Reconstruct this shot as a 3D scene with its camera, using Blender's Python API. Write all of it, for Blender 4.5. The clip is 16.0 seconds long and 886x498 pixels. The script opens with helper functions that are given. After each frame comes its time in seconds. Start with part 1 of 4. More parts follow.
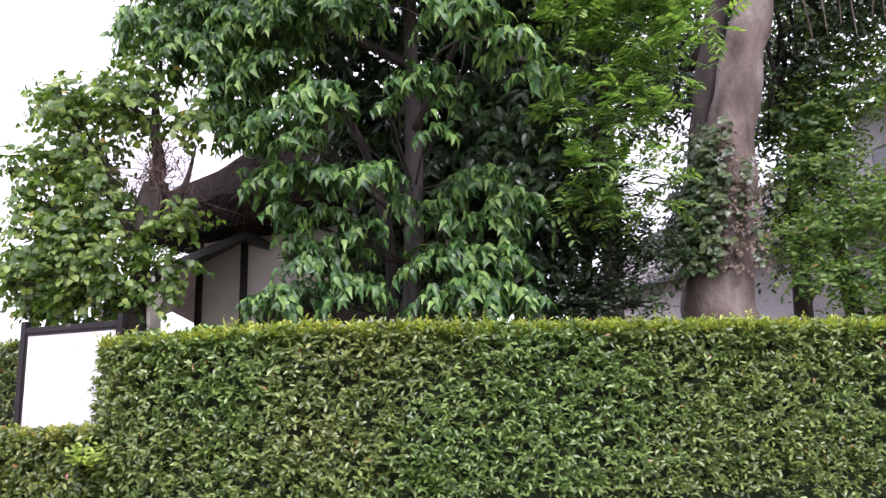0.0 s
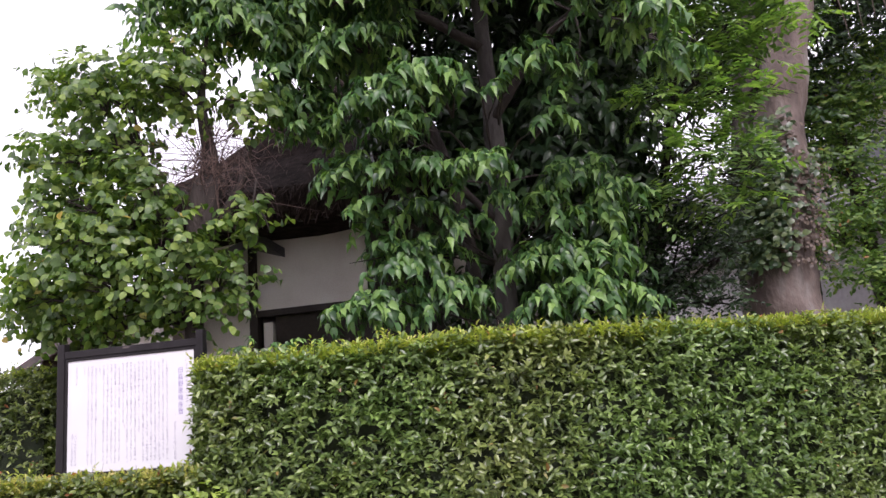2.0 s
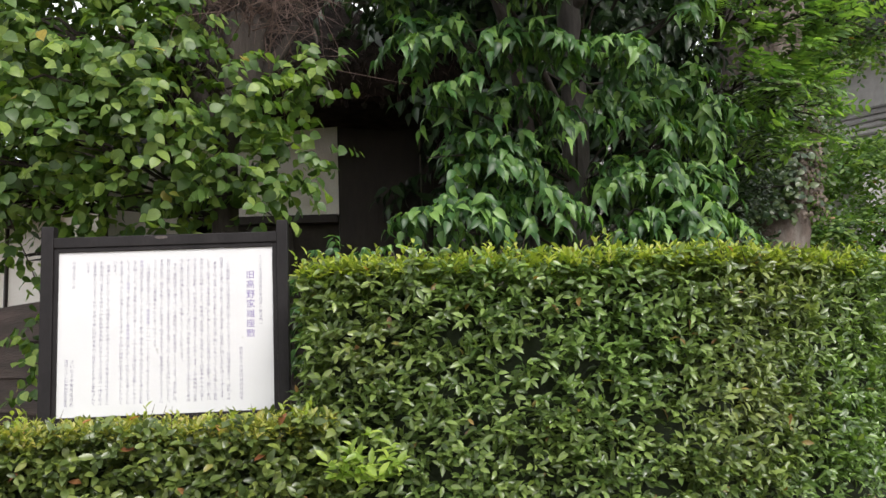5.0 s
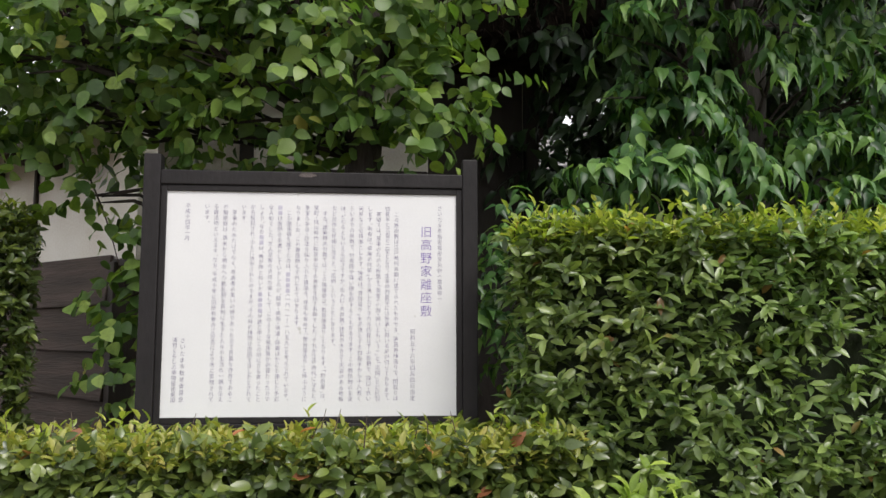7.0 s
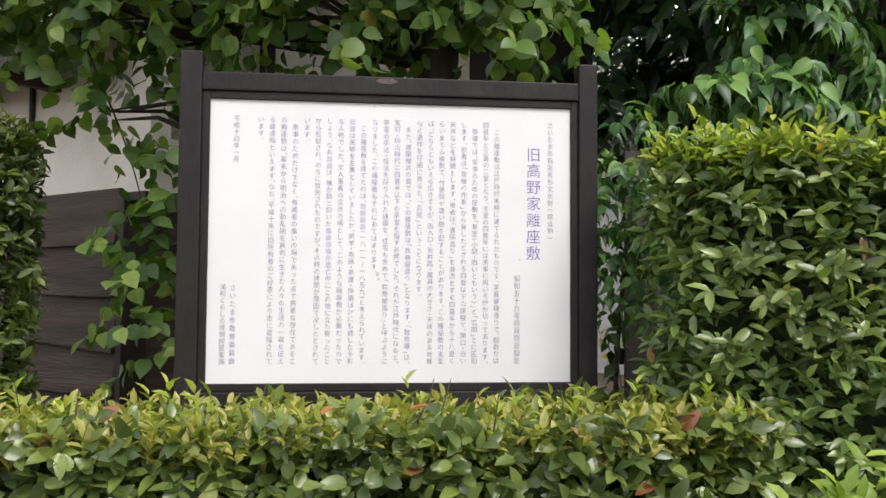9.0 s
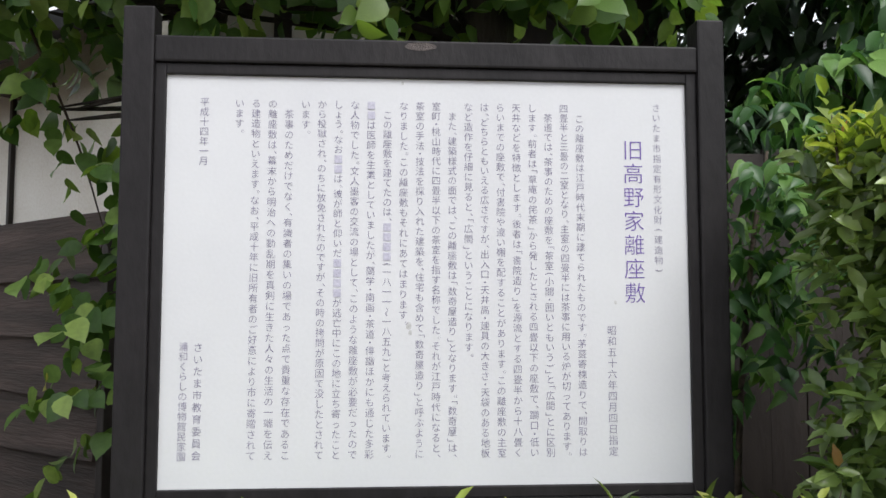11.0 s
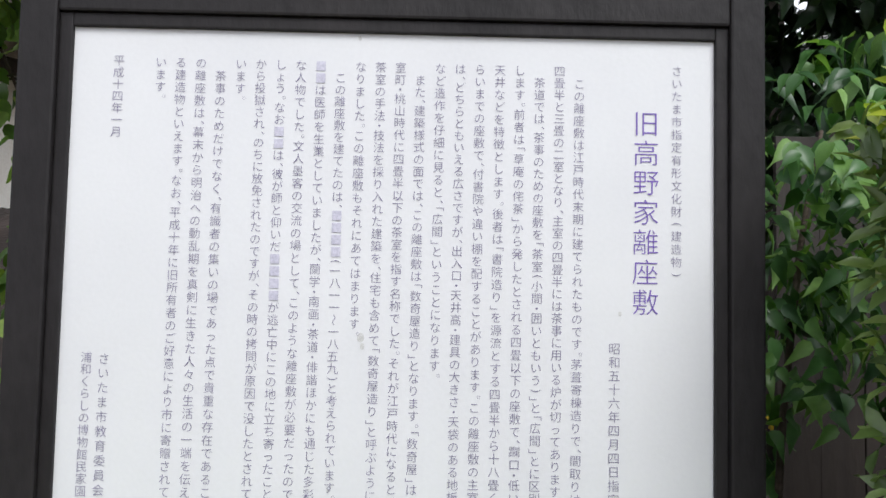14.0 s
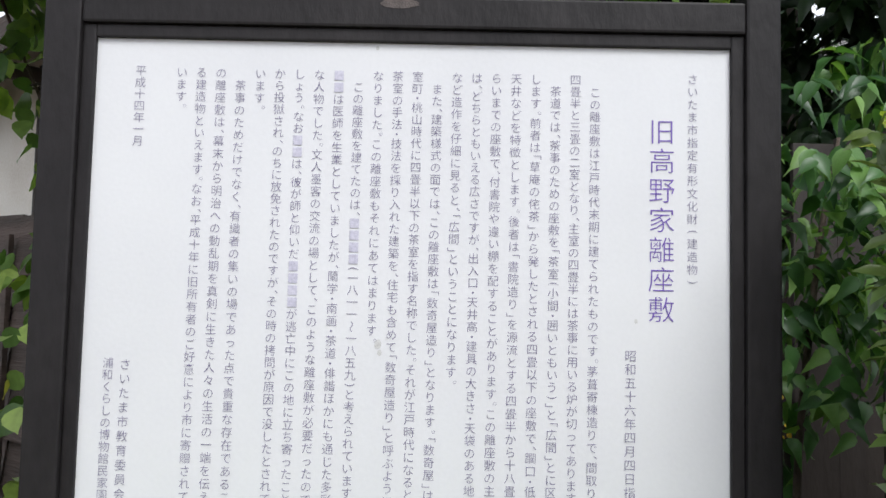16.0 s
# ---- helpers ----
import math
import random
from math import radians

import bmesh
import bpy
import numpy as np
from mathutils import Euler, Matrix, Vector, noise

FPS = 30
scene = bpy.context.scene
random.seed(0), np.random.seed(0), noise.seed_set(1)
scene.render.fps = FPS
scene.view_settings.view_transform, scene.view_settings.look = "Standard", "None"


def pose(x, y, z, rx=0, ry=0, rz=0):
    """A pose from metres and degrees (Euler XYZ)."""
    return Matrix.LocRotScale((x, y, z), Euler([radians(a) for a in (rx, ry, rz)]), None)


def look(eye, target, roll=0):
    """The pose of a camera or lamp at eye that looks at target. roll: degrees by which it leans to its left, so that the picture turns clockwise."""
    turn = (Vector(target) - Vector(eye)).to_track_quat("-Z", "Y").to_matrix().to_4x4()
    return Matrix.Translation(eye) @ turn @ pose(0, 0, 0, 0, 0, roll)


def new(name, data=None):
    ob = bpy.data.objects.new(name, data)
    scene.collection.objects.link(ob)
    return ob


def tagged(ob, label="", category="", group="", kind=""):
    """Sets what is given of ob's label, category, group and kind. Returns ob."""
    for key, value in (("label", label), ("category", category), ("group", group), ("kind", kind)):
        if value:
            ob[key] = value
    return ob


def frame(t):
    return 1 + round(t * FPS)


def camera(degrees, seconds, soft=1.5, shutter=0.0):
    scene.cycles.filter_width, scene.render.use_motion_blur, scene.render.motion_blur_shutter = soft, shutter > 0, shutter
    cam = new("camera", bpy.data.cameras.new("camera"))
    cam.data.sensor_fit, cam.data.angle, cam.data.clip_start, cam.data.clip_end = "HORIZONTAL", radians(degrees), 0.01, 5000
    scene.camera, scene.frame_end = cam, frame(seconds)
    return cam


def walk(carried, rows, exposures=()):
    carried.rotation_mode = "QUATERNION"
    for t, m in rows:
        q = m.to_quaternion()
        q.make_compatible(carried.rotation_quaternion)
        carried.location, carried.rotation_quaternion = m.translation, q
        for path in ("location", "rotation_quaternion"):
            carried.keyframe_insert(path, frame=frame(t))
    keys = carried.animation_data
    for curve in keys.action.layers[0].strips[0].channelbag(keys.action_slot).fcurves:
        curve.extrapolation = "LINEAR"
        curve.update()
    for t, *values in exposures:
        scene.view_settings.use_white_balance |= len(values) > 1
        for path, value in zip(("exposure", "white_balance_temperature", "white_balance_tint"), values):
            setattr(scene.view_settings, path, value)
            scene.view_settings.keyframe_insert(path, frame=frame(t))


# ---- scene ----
cam = camera(54.8, 16.0)
PATH = [
    (0, (0.164, -0.161, 1.412), (-0.639, 1.626, 1.812), -1.0),
    (0.5, (-0.405, -0.159, 1.46), (-1.096, 1.67, 1.88), -1.9),
    (1, (-1.012, -0.208, 1.519), (-1.626, 1.651, 1.931), -3.0),
    (1.5, (-1.639, -0.185, 1.576), (-2.202, 1.685, 2.007), -4.7),
    (2, (-2.255, -0.143, 1.578), (-2.739, 1.755, 1.986), -4.3),
    (2.5, (-2.838, -0.08, 1.548), (-3.299, 1.829, 1.93), -3.7),
    (3, (-3.4, 0.097, 1.586), (-3.709, 2.034, 1.979), -3.6),
    (3.2, (-3.628, 0.153, 1.594), (-3.854, 2.103, 1.977), -3.5),
    (5.3, (-5.337, 1.305, 1.644), (-5.2, 3.284, 1.902), -2.3),
    (5.5, (-5.443, 1.457, 1.671), (-5.316, 3.437, 1.921), -1.8),
    (6, (-5.758, 1.748, 1.67), (-5.571, 3.726, 1.892), -0.2),
    (6.5, (-5.998, 2.033, 1.672), (-5.813, 4.013, 1.882), 0.1),
    (7, (-6.175, 2.367, 1.716), (-5.981, 4.345, 1.937), 0.0),
    (7.5, (-6.355, 2.628, 1.726), (-6.095, 4.602, 1.91), -0.1),
    (8, (-6.421, 2.758, 1.726), (-6.177, 4.74, 1.846), -0.3),
    (8.5, (-6.492, 2.86, 1.7), (-6.264, 4.846, 1.762), 0.9),
    (9, (-6.495, 3.074, 1.732), (-6.276, 5.06, 1.824), 0.4),
    (9.5, (-6.49, 3.337, 1.755), (-6.292, 5.324, 1.864), -0.1),
    (10, (-6.508, 3.585, 1.776), (-6.312, 5.57, 1.928), 0.5),
    (10.2, (-6.506, 3.647, 1.78), (-6.327, 5.632, 1.947), 0.2),
    (12.3, (-6.31, 4.232, 1.849), (-6.249, 6.227, 1.968), 1.3),
    (12.5, (-6.287, 4.243, 1.854), (-6.252, 6.238, 1.981), 1.4),
    (13, (-6.281, 4.255, 1.849), (-6.263, 6.25, 1.986), 1.3),
    (13.5, (-6.283, 4.25, 1.843), (-6.26, 6.246, 1.969), 1.1),
    (14, (-6.282, 4.255, 1.837), (-6.26, 6.25, 1.964), 1.2),
    (14.5, (-6.282, 4.256, 1.835), (-6.276, 6.252, 1.96), 1.2),
    (15, (-6.284, 4.249, 1.838), (-6.296, 6.245, 1.967), 1.3),
    (15.5, (-6.291, 4.238, 1.847), (-6.304, 6.234, 1.977), 1.6),
    (16, (-6.283, 4.243, 1.838), (-6.299, 6.237, 1.979), 1.3),
]
EXPOSURES = [(0, 0.74, 6060, 30), (1, 0.74, 6060, 34), (1.5, 0.67, 6120, 33), (2, 0.36, 6200, 31), (3.2, 0.24, 6440, 19), (5.3, 0.36, 6500, 12), (6, 0.32, 6500, 12), (6.5, 0.28, 6500, 12), (7, 0.05, 6500, 12), (8, -0.18, 6450, 13), (8.5, -0.12, 6450, 13), (9, 0.26, 6450, 13), (10, 0.06, 6300, 12), (12.4, -0.06, 6080, 11), (14, 0.06, 6080, 11), (16, 0.06, 6080, 11)]
walk(cam, [(t, look(eye, target, roll)) for t, eye, target, roll in PATH], EXPOSURES)

# ---- daylight: bright overcast ----
scene.view_settings.exposure = 0.0
world = bpy.data.worlds.new("overcast_sky")
scene.world = world
world.use_nodes = True
wn, wl = world.node_tree.nodes, world.node_tree.links
wn.clear()
sky = wn.new("ShaderNodeTexSky")
sky.sky_type, sky.sun_disc = "NISHITA", False
sky.sun_elevation, sky.sun_rotation = radians(46), radians(150)
cloud = wn.new("ShaderNodeMix")
cloud.data_type = "RGBA"
cloud.inputs[0].default_value = 0.86
cloud.inputs[7].default_value = (11.8, 11.75, 11.7, 1)
back = wn.new("ShaderNodeBackground")
back.inputs[1].default_value = 0.115
wout = wn.new("ShaderNodeOutputWorld")
wl.new(sky.outputs[0], cloud.inputs[6])
wl.new(cloud.outputs[2], back.inputs[0])
wl.new(back.outputs[0], wout.inputs[0])
sun = new("sun", bpy.data.lights.new("sun", "SUN"))
sun.data.energy, sun.data.angle, sun.data.color = 2.9, radians(28), (1, 0.96, 0.9)
sun.matrix_world = look((1.5, -5.5, 14.5), (-5, 6, 1))

# ---- materials ----


def material(name, colors, rough=0.6, scale=8.0, detail=6.0, bump=0.2, bump_scale=None, metallic=0.0, stretch=(1, 1, 1), spec=0.5, fine=None):
    """Noise-varied surface at two scales, with relief."""
    m = bpy.data.materials.new(name)
    m.use_nodes = True
    n, l = m.node_tree.nodes, m.node_tree.links
    b = n["Principled BSDF"]
    co = n.new("ShaderNodeTexCoord")
    mp = n.new("ShaderNodeMapping")
    mp.inputs["Scale"].default_value = stretch
    l.new(co.outputs["Object"], mp.inputs[0])
    big = n.new("ShaderNodeTexNoise")
    big.inputs["Scale"].default_value, big.inputs["Detail"].default_value = scale, detail
    l.new(mp.outputs[0], big.inputs["Vector"])
    ramp = n.new("ShaderNodeValToRGB")
    ramp.color_ramp.elements[0].position, ramp.color_ramp.elements[1].position = 0.3, 0.7
    ramp.color_ramp.elements[0].color = (*colors[0], 1)
    ramp.color_ramp.elements[1].color = (*colors[-1], 1)
    for i, c in enumerate(colors[1:-1]):
        e = ramp.color_ramp.elements.new(0.3 + 0.4 * (i + 1) / (len(colors) - 1))
        e.color = (*c, 1)
    l.new(big.outputs[0], ramp.inputs[0])
    small = n.new("ShaderNodeTexNoise")
    small.inputs["Scale"].default_value, small.inputs["Detail"].default_value = bump_scale or scale * 6, 8
    l.new(mp.outputs[0], small.inputs["Vector"])
    mix = n.new("ShaderNodeMix")
    mix.data_type, mix.blend_type = "RGBA", "OVERLAY"
    mix.inputs[0].default_value = 0.35 if fine is None else fine
    l.new(ramp.outputs[0], mix.inputs[6])
    l.new(small.outputs[0], mix.inputs[7])
    l.new(mix.outputs[2], b.inputs["Base Color"])
    bm = n.new("ShaderNodeBump")
    bm.inputs["Strength"].default_value, bm.inputs["Distance"].default_value = bump, 0.02
    l.new(small.outputs[0], bm.inputs["Height"])
    l.new(bm.outputs[0], b.inputs["Normal"])
    b.inputs["Roughness"].default_value, b.inputs["Metallic"].default_value = rough, metallic
    b.inputs["Specular IOR Level"].default_value = spec
    return m


def leaf_material(name, dark, mid, light, rough=0.4, glow=0.35, spec=0.5, odd=None, drift=0.0):
    """Leaf blades that differ one from the next, with light passing through."""
    m = bpy.data.materials.new(name)
    m.use_nodes = True
    n, l = m.node_tree.nodes, m.node_tree.links
    b, out = n["Principled BSDF"], n["Material Output"]
    geo, info = n.new("ShaderNodeNewGeometry"), n.new("ShaderNodeObjectInfo")
    add = n.new("ShaderNodeMath")
    add.operation = "ADD"
    l.new(geo.outputs["Random Per Island"], add.inputs[0])
    l.new(info.outputs["Random"], add.inputs[1])
    wrap = n.new("ShaderNodeMath")
    wrap.operation = "FRACT"
    l.new(add.outputs[0], wrap.inputs[0])
    ramp = n.new("ShaderNodeValToRGB")
    r = ramp.color_ramp
    r.elements[0].position, r.elements[1].position = 0.05, 0.95
    r.elements[0].color, r.elements[1].color = (*dark, 1), (*light, 1)
    r.elements.new(0.55).color = (*mid, 1)
    if odd:
        r.elements.new(0.991).color = (*light, 1)
        r.elements.new(0.996).color = (*odd, 1)
    l.new(wrap.outputs[0], ramp.inputs[0])
    co = n.new("ShaderNodeTexCoord")
    no = n.new("ShaderNodeTexNoise")
    no.inputs["Scale"].default_value, no.inputs["Detail"].default_value = 45, 4
    l.new(co.outputs["Object"], no.inputs["Vector"])
    mix = n.new("ShaderNodeMix")
    mix.data_type, mix.blend_type = "RGBA", "OVERLAY"
    mix.inputs[0].default_value = 0.4
    l.new(ramp.outputs[0], mix.inputs[6])
    l.new(no.outputs[0], mix.inputs[7])
    if drift:
        # whole plants along a row that are greener or more olive than their neighbours
        broad = n.new("ShaderNodeTexNoise")
        broad.inputs["Scale"].default_value, broad.inputs["Detail"].default_value = 0.55, 2
        l.new(co.outputs["Object"], broad.inputs["Vector"])
        hue = n.new("ShaderNodeValToRGB")
        hue.color_ramp.elements[0].position, hue.color_ramp.elements[1].position = 0.38, 0.62
        hue.color_ramp.elements[0].color, hue.color_ramp.elements[1].color = (1.14, 1.06, 1.04, 1), (0.92, 1.1, 0.94, 1)
        l.new(broad.outputs[0], hue.inputs[0])
        plant = n.new("ShaderNodeMix")
        plant.data_type, plant.blend_type = "RGBA", "MULTIPLY"
        plant.inputs[0].default_value = drift
        l.new(mix.outputs[2], plant.inputs[6])
        l.new(hue.outputs[0], plant.inputs[7])
        mix = plant
    l.new(mix.outputs[2], b.inputs["Base Color"])
    b.inputs["Roughness"].default_value, b.inputs["Specular IOR Level"].default_value = rough, spec
    tr = n.new("ShaderNodeBsdfTranslucent")
    warm = n.new("ShaderNodeMix")
    warm.data_type, warm.blend_type = "RGBA", "MULTIPLY"
    warm.inputs[0].default_value = 1.0
    warm.inputs[7].default_value = (1.5, 1.7, 0.6, 1)
    l.new(mix.outputs[2], warm.inputs[6])
    l.new(warm.outputs[2], tr.inputs[0])
    ms = n.new("ShaderNodeMixShader")
    ms.inputs[0].default_value = glow
    l.new(b.outputs[0], ms.inputs[1])
    l.new(tr.outputs[0], ms.inputs[2])
    l.new(ms.outputs[0], out.inputs[0])
    return m


HEDGE_LEAF = leaf_material("hedge_leaf", (0.056, 0.092, 0.028), (0.122, 0.172, 0.05), (0.225, 0.292, 0.092), 0.31, 0.28, 0.62, (0.24, 0.13, 0.05), 1.0)
LOW_LEAF = leaf_material("low_hedge_leaf", (0.055, 0.085, 0.026), (0.105, 0.15, 0.038), (0.2, 0.25, 0.06), 0.3, 0.28, 0.6, (0.3, 0.12, 0.06))
HEDGE_YOUNG = leaf_material("hedge_young_leaf", (0.2, 0.27, 0.042), (0.34, 0.41, 0.075), (0.47, 0.48, 0.13), 0.36, 0.38, 0.6, (0.42, 0.18, 0.09))
LOW_YOUNG = leaf_material("low_hedge_young_leaf", (0.17, 0.2, 0.04), (0.3, 0.32, 0.075), (0.46, 0.4, 0.13), 0.36, 0.38, 0.6, (0.45, 0.17, 0.09))
BRIGHT_SHOOT = leaf_material("bright_shoot_leaf", (0.15, 0.24, 0.035), (0.26, 0.36, 0.065), (0.38, 0.48, 0.1), 0.35, 0.4)
DROOP_LEAF = leaf_material("drooping_leaf", (0.022, 0.062, 0.02), (0.07, 0.165, 0.046), (0.2, 0.34, 0.09), 0.38, 0.28, 0.42)
ROUND_LEAF = leaf_material("round_leaf", (0.046, 0.096, 0.024), (0.105, 0.185, 0.044), (0.24, 0.33, 0.08), 0.42, 0.38, 0.5, (0.36, 0.28, 0.06))
FERN_LEAF = leaf_material("pinnate_leaf", (0.075, 0.155, 0.045), (0.16, 0.28, 0.08), (0.29, 0.43, 0.125), 0.45, 0.4)
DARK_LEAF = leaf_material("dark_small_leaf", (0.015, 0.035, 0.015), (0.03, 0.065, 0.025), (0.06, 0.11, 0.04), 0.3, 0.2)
MAPLE_LEAF = leaf_material("maple_leaf", (0.05, 0.11, 0.032), (0.11, 0.2, 0.05), (0.21, 0.31, 0.075), 0.45, 0.42, 0.4, (0.3, 0.16, 0.06))
IVY_LEAF = leaf_material("ivy_leaf", (0.025, 0.055, 0.025), (0.06, 0.1, 0.04), (0.11, 0.15, 0.06), 0.35, 0.2)
DEAD_IVY = leaf_material("dry_ivy_leaf", (0.06, 0.042, 0.03), (0.11, 0.08, 0.06), (0.17, 0.13, 0.1), 0.6, 0.15)
TWIG = material("twig_bark", [(0.05, 0.035, 0.025), (0.1, 0.075, 0.055)], 0.85, 20, bump=0.4)
DRY_TWIG = material("dead_twig_bark", [(0.06, 0.038, 0.032), (0.13, 0.085, 0.07)], 0.85, 20, bump=0.3)
# near-black green: shade in the hedge gaps is put into this colour
CORE = material("hedge_core_shade", [(0.014, 0.022, 0.01), (0.03, 0.045, 0.018)], 0.9, 30, bump=0.8)
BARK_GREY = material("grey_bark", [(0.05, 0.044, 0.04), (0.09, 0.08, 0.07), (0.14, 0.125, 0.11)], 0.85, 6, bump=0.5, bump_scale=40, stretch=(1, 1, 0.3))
# grey bark at about half tone: the canopy's shade is in the colour
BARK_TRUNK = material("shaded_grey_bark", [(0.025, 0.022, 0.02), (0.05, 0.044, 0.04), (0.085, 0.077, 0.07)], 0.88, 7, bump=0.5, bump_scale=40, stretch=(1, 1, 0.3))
BARK_BROWN = material("brown_bark", [(0.015, 0.012, 0.01), (0.03, 0.023, 0.019), (0.05, 0.04, 0.033)], 0.88, 9, bump=0.7, bump_scale=50, stretch=(1, 1, 0.25))
BARK_SMOOTH = material("smooth_pinkish_bark", [(0.06, 0.045, 0.037), (0.13, 0.1, 0.083), (0.2, 0.185, 0.165)], 0.8, 3.4, bump=0.9, bump_scale=22, stretch=(1, 1, 0.5))
SOIL = material("garden_soil", [(0.07, 0.05, 0.035), (0.12, 0.09, 0.065), (0.16, 0.125, 0.09)], 0.95, 3, bump=0.8, bump_scale=25)
FRAME_PAINT = material("black_brown_paint", [(0.011, 0.0098, 0.0105), (0.0165, 0.0148, 0.0155), (0.025, 0.0225, 0.023)], 0.5, 5, bump=0.12, bump_scale=60, stretch=(1, 1, 0.4), spec=0.2)
WORN = material("worn_bare_paint", [(0.06, 0.048, 0.045), (0.1, 0.082, 0.075)], 0.7, 60, bump=0.4)
PANEL_WHITE = material("white_enamel_panel", [(0.6, 0.605, 0.62), (0.65, 0.655, 0.665)], 0.28, 3, bump=0.02, bump_scale=120, fine=0.06)
INK_DARK = material("violet_black_ink", [(0.165, 0.15, 0.245), (0.225, 0.205, 0.31)], 0.5, 40, bump=0.0)
INK_VIOLET = material("violet_title_ink", [(0.12, 0.07, 0.33), (0.17, 0.1, 0.4)], 0.5, 40, bump=0.0)
INK_BAR = material("pale_violet_bar", [(0.42, 0.41, 0.5), (0.5, 0.49, 0.57)], 0.5, 40, bump=0.0)
STAIN = material("grey_stain", [(0.45, 0.45, 0.44), (0.55, 0.55, 0.54)], 0.6, 90, bump=0.0)
PLASTER = material("white_plaster", [(0.62, 0.57, 0.5), (0.74, 0.7, 0.63), (0.8, 0.77, 0.71)], 0.9, 1.6, bump=0.15, bump_scale=60)
BOARD = material("weathered_brown_board", [(0.03, 0.021, 0.017), (0.06, 0.042, 0.034), (0.105, 0.074, 0.061)], 0.8, 3, bump=0.5, bump_scale=30, stretch=(0.25, 0.25, 3))
DARK_TIMBER = material("dark_stained_timber", [(0.018, 0.013, 0.011), (0.035, 0.026, 0.021)], 0.7, 5, bump=0.3, stretch=(1, 1, 0.3))
THATCH = material("weathered_thatch", [(0.014, 0.0105, 0.009), (0.028, 0.021, 0.018), (0.048, 0.037, 0.032)], 0.98, 9, bump=1.0, bump_scale=70, stretch=(1, 1, 0.35), spec=0.08)
REED = leaf_material("thatch_reed", (0.014, 0.01, 0.009), (0.035, 0.025, 0.021), (0.085, 0.064, 0.055), 0.9, 0.05, 0.08)
# dark surfaces of the room, with its dimness put into the colour
SHADE_ROOM = material("room_shade_boards", [(0.03, 0.025, 0.02), (0.05, 0.04, 0.034)], 0.9, 4)
ROOF_TILE = material("pale_grey_roof_tile", [(0.22, 0.21, 0.21), (0.3, 0.29, 0.29), (0.36, 0.35, 0.34)], 0.7, 3, bump=0.3)
SIDING = material("pale_siding", [(0.5, 0.49, 0.5), (0.6, 0.585, 0.59)], 0.75, 2, bump=0.15)
DARK_TRIM = material("dark_eave_metal", [(0.06, 0.06, 0.065), (0.1, 0.1, 0.105)], 0.5, 5)
CONCRETE = material("pale_concrete", [(0.45, 0.44, 0.42), (0.56, 0.55, 0.53)], 0.85, 4)
PIPE_WHITE = material("white_downpipe", [(0.7, 0.7, 0.7), (0.8, 0.8, 0.8)], 0.4, 4, bump=0.02)
GLASS = material("dark_window_glass", [(0.04, 0.045, 0.05), (0.07, 0.075, 0.08)], 0.08, 2, bump=0.0, spec=0.9)
PETAL = material("yellow_petal", [(0.75, 0.5, 0.02), (0.85, 0.65, 0.05)], 0.6, 30)

# ---- builders ----


def part(name, bm, mat, parent=None, label="", smooth=False):
    me = bpy.data.meshes.new(name)
    if not isinstance(bm, bmesh.types.BMesh):
        me.from_pydata(*bm)
    else:
        bm.to_mesh(me)
        bm.free()
    me.materials.append(mat)
    if smooth:
        me.polygons.foreach_set("use_smooth", [True] * len(me.polygons))
    ob = new(name, me)
    ob.parent = parent
    if label:
        tagged(ob, label)
    return ob


def thing(name, label, category, group="", kind="", at=(0, 0, 0)):
    ob = new(name)
    ob.empty_display_size = 0.1
    ob.location = at
    return tagged(ob, label, category, group, kind)


def box(x0, x1, y0, y1, z0, z1, bevel=0.0, bm=None, m=None):
    bm = bm or bmesh.new()
    made = bmesh.ops.create_cube(bm, size=1)["verts"]
    for v in made:
        v.co = Vector(((x0 + x1) / 2 + v.co.x * (x1 - x0), (y0 + y1) / 2 + v.co.y * (y1 - y0), (z0 + z1) / 2 + v.co.z * (z1 - z0)))
    if bevel:
        edges = list({e for v in made for e in v.link_edges})
        bmesh.ops.bevel(bm, geom=edges, offset=bevel, segments=2, affect="EDGES", profile=0.6)
    if m:
        bm.transform(m)
    return bm


def tube(points, radii, sides=10, bm=None, knots=0.0):
    """A tapered, slightly uneven limb through points."""
    bm = bm or bmesh.new()
    pts = [Vector(p) for p in points]
    rings = []
    for i, p in enumerate(pts):
        d = (pts[min(i + 1, len(pts) - 1)] - pts[max(i - 1, 0)]).normalized()
        a = d.cross(Vector((0.31, 0.9, 0.29))).normalized()
        b = d.cross(a)
        ring = []
        for k in range(sides):
            w = 2 * math.pi * k / sides
            o = a * math.cos(w) + b * math.sin(w)
            r = radii[i] * (1 + knots * noise.noise((p + o * 0.5) * 2.3))
            ring.append(bm.verts.new(p + o * r))
        rings.append(ring)
    for r0, r1 in zip(rings, rings[1:]):
        for k in range(sides):
            bm.faces.new((r0[k], r0[(k + 1) % sides], r1[(k + 1) % sides], r1[k]))
    bm.faces.new(rings[0][::-1])
    bm.faces.new(rings[-1])
    return bm


def smooth_line(points, steps=6):
    """Points along a rounded line through the given ones."""
    p = [np.array(q, float) for q in points]
    p = [2 * p[0] - p[1]] + p + [2 * p[-1] - p[-2]]
    out = []
    for i in range(1, len(p) - 2):
        for k in range(steps):
            t = k / steps
            out.append(0.5 * (2 * p[i] + (p[i + 1] - p[i - 1]) * t + (2 * p[i - 1] - 5 * p[i] + 4 * p[i + 1] - p[i + 2]) * t * t + (3 * p[i] - p[i - 1] - 3 * p[i + 1] + p[i + 2]) * t ** 3))
    out.append(p[-2])
    return np.array(out)


def unit(v):
    return v / np.maximum(np.linalg.norm(v, axis=-1, keepdims=True), 1e-9)


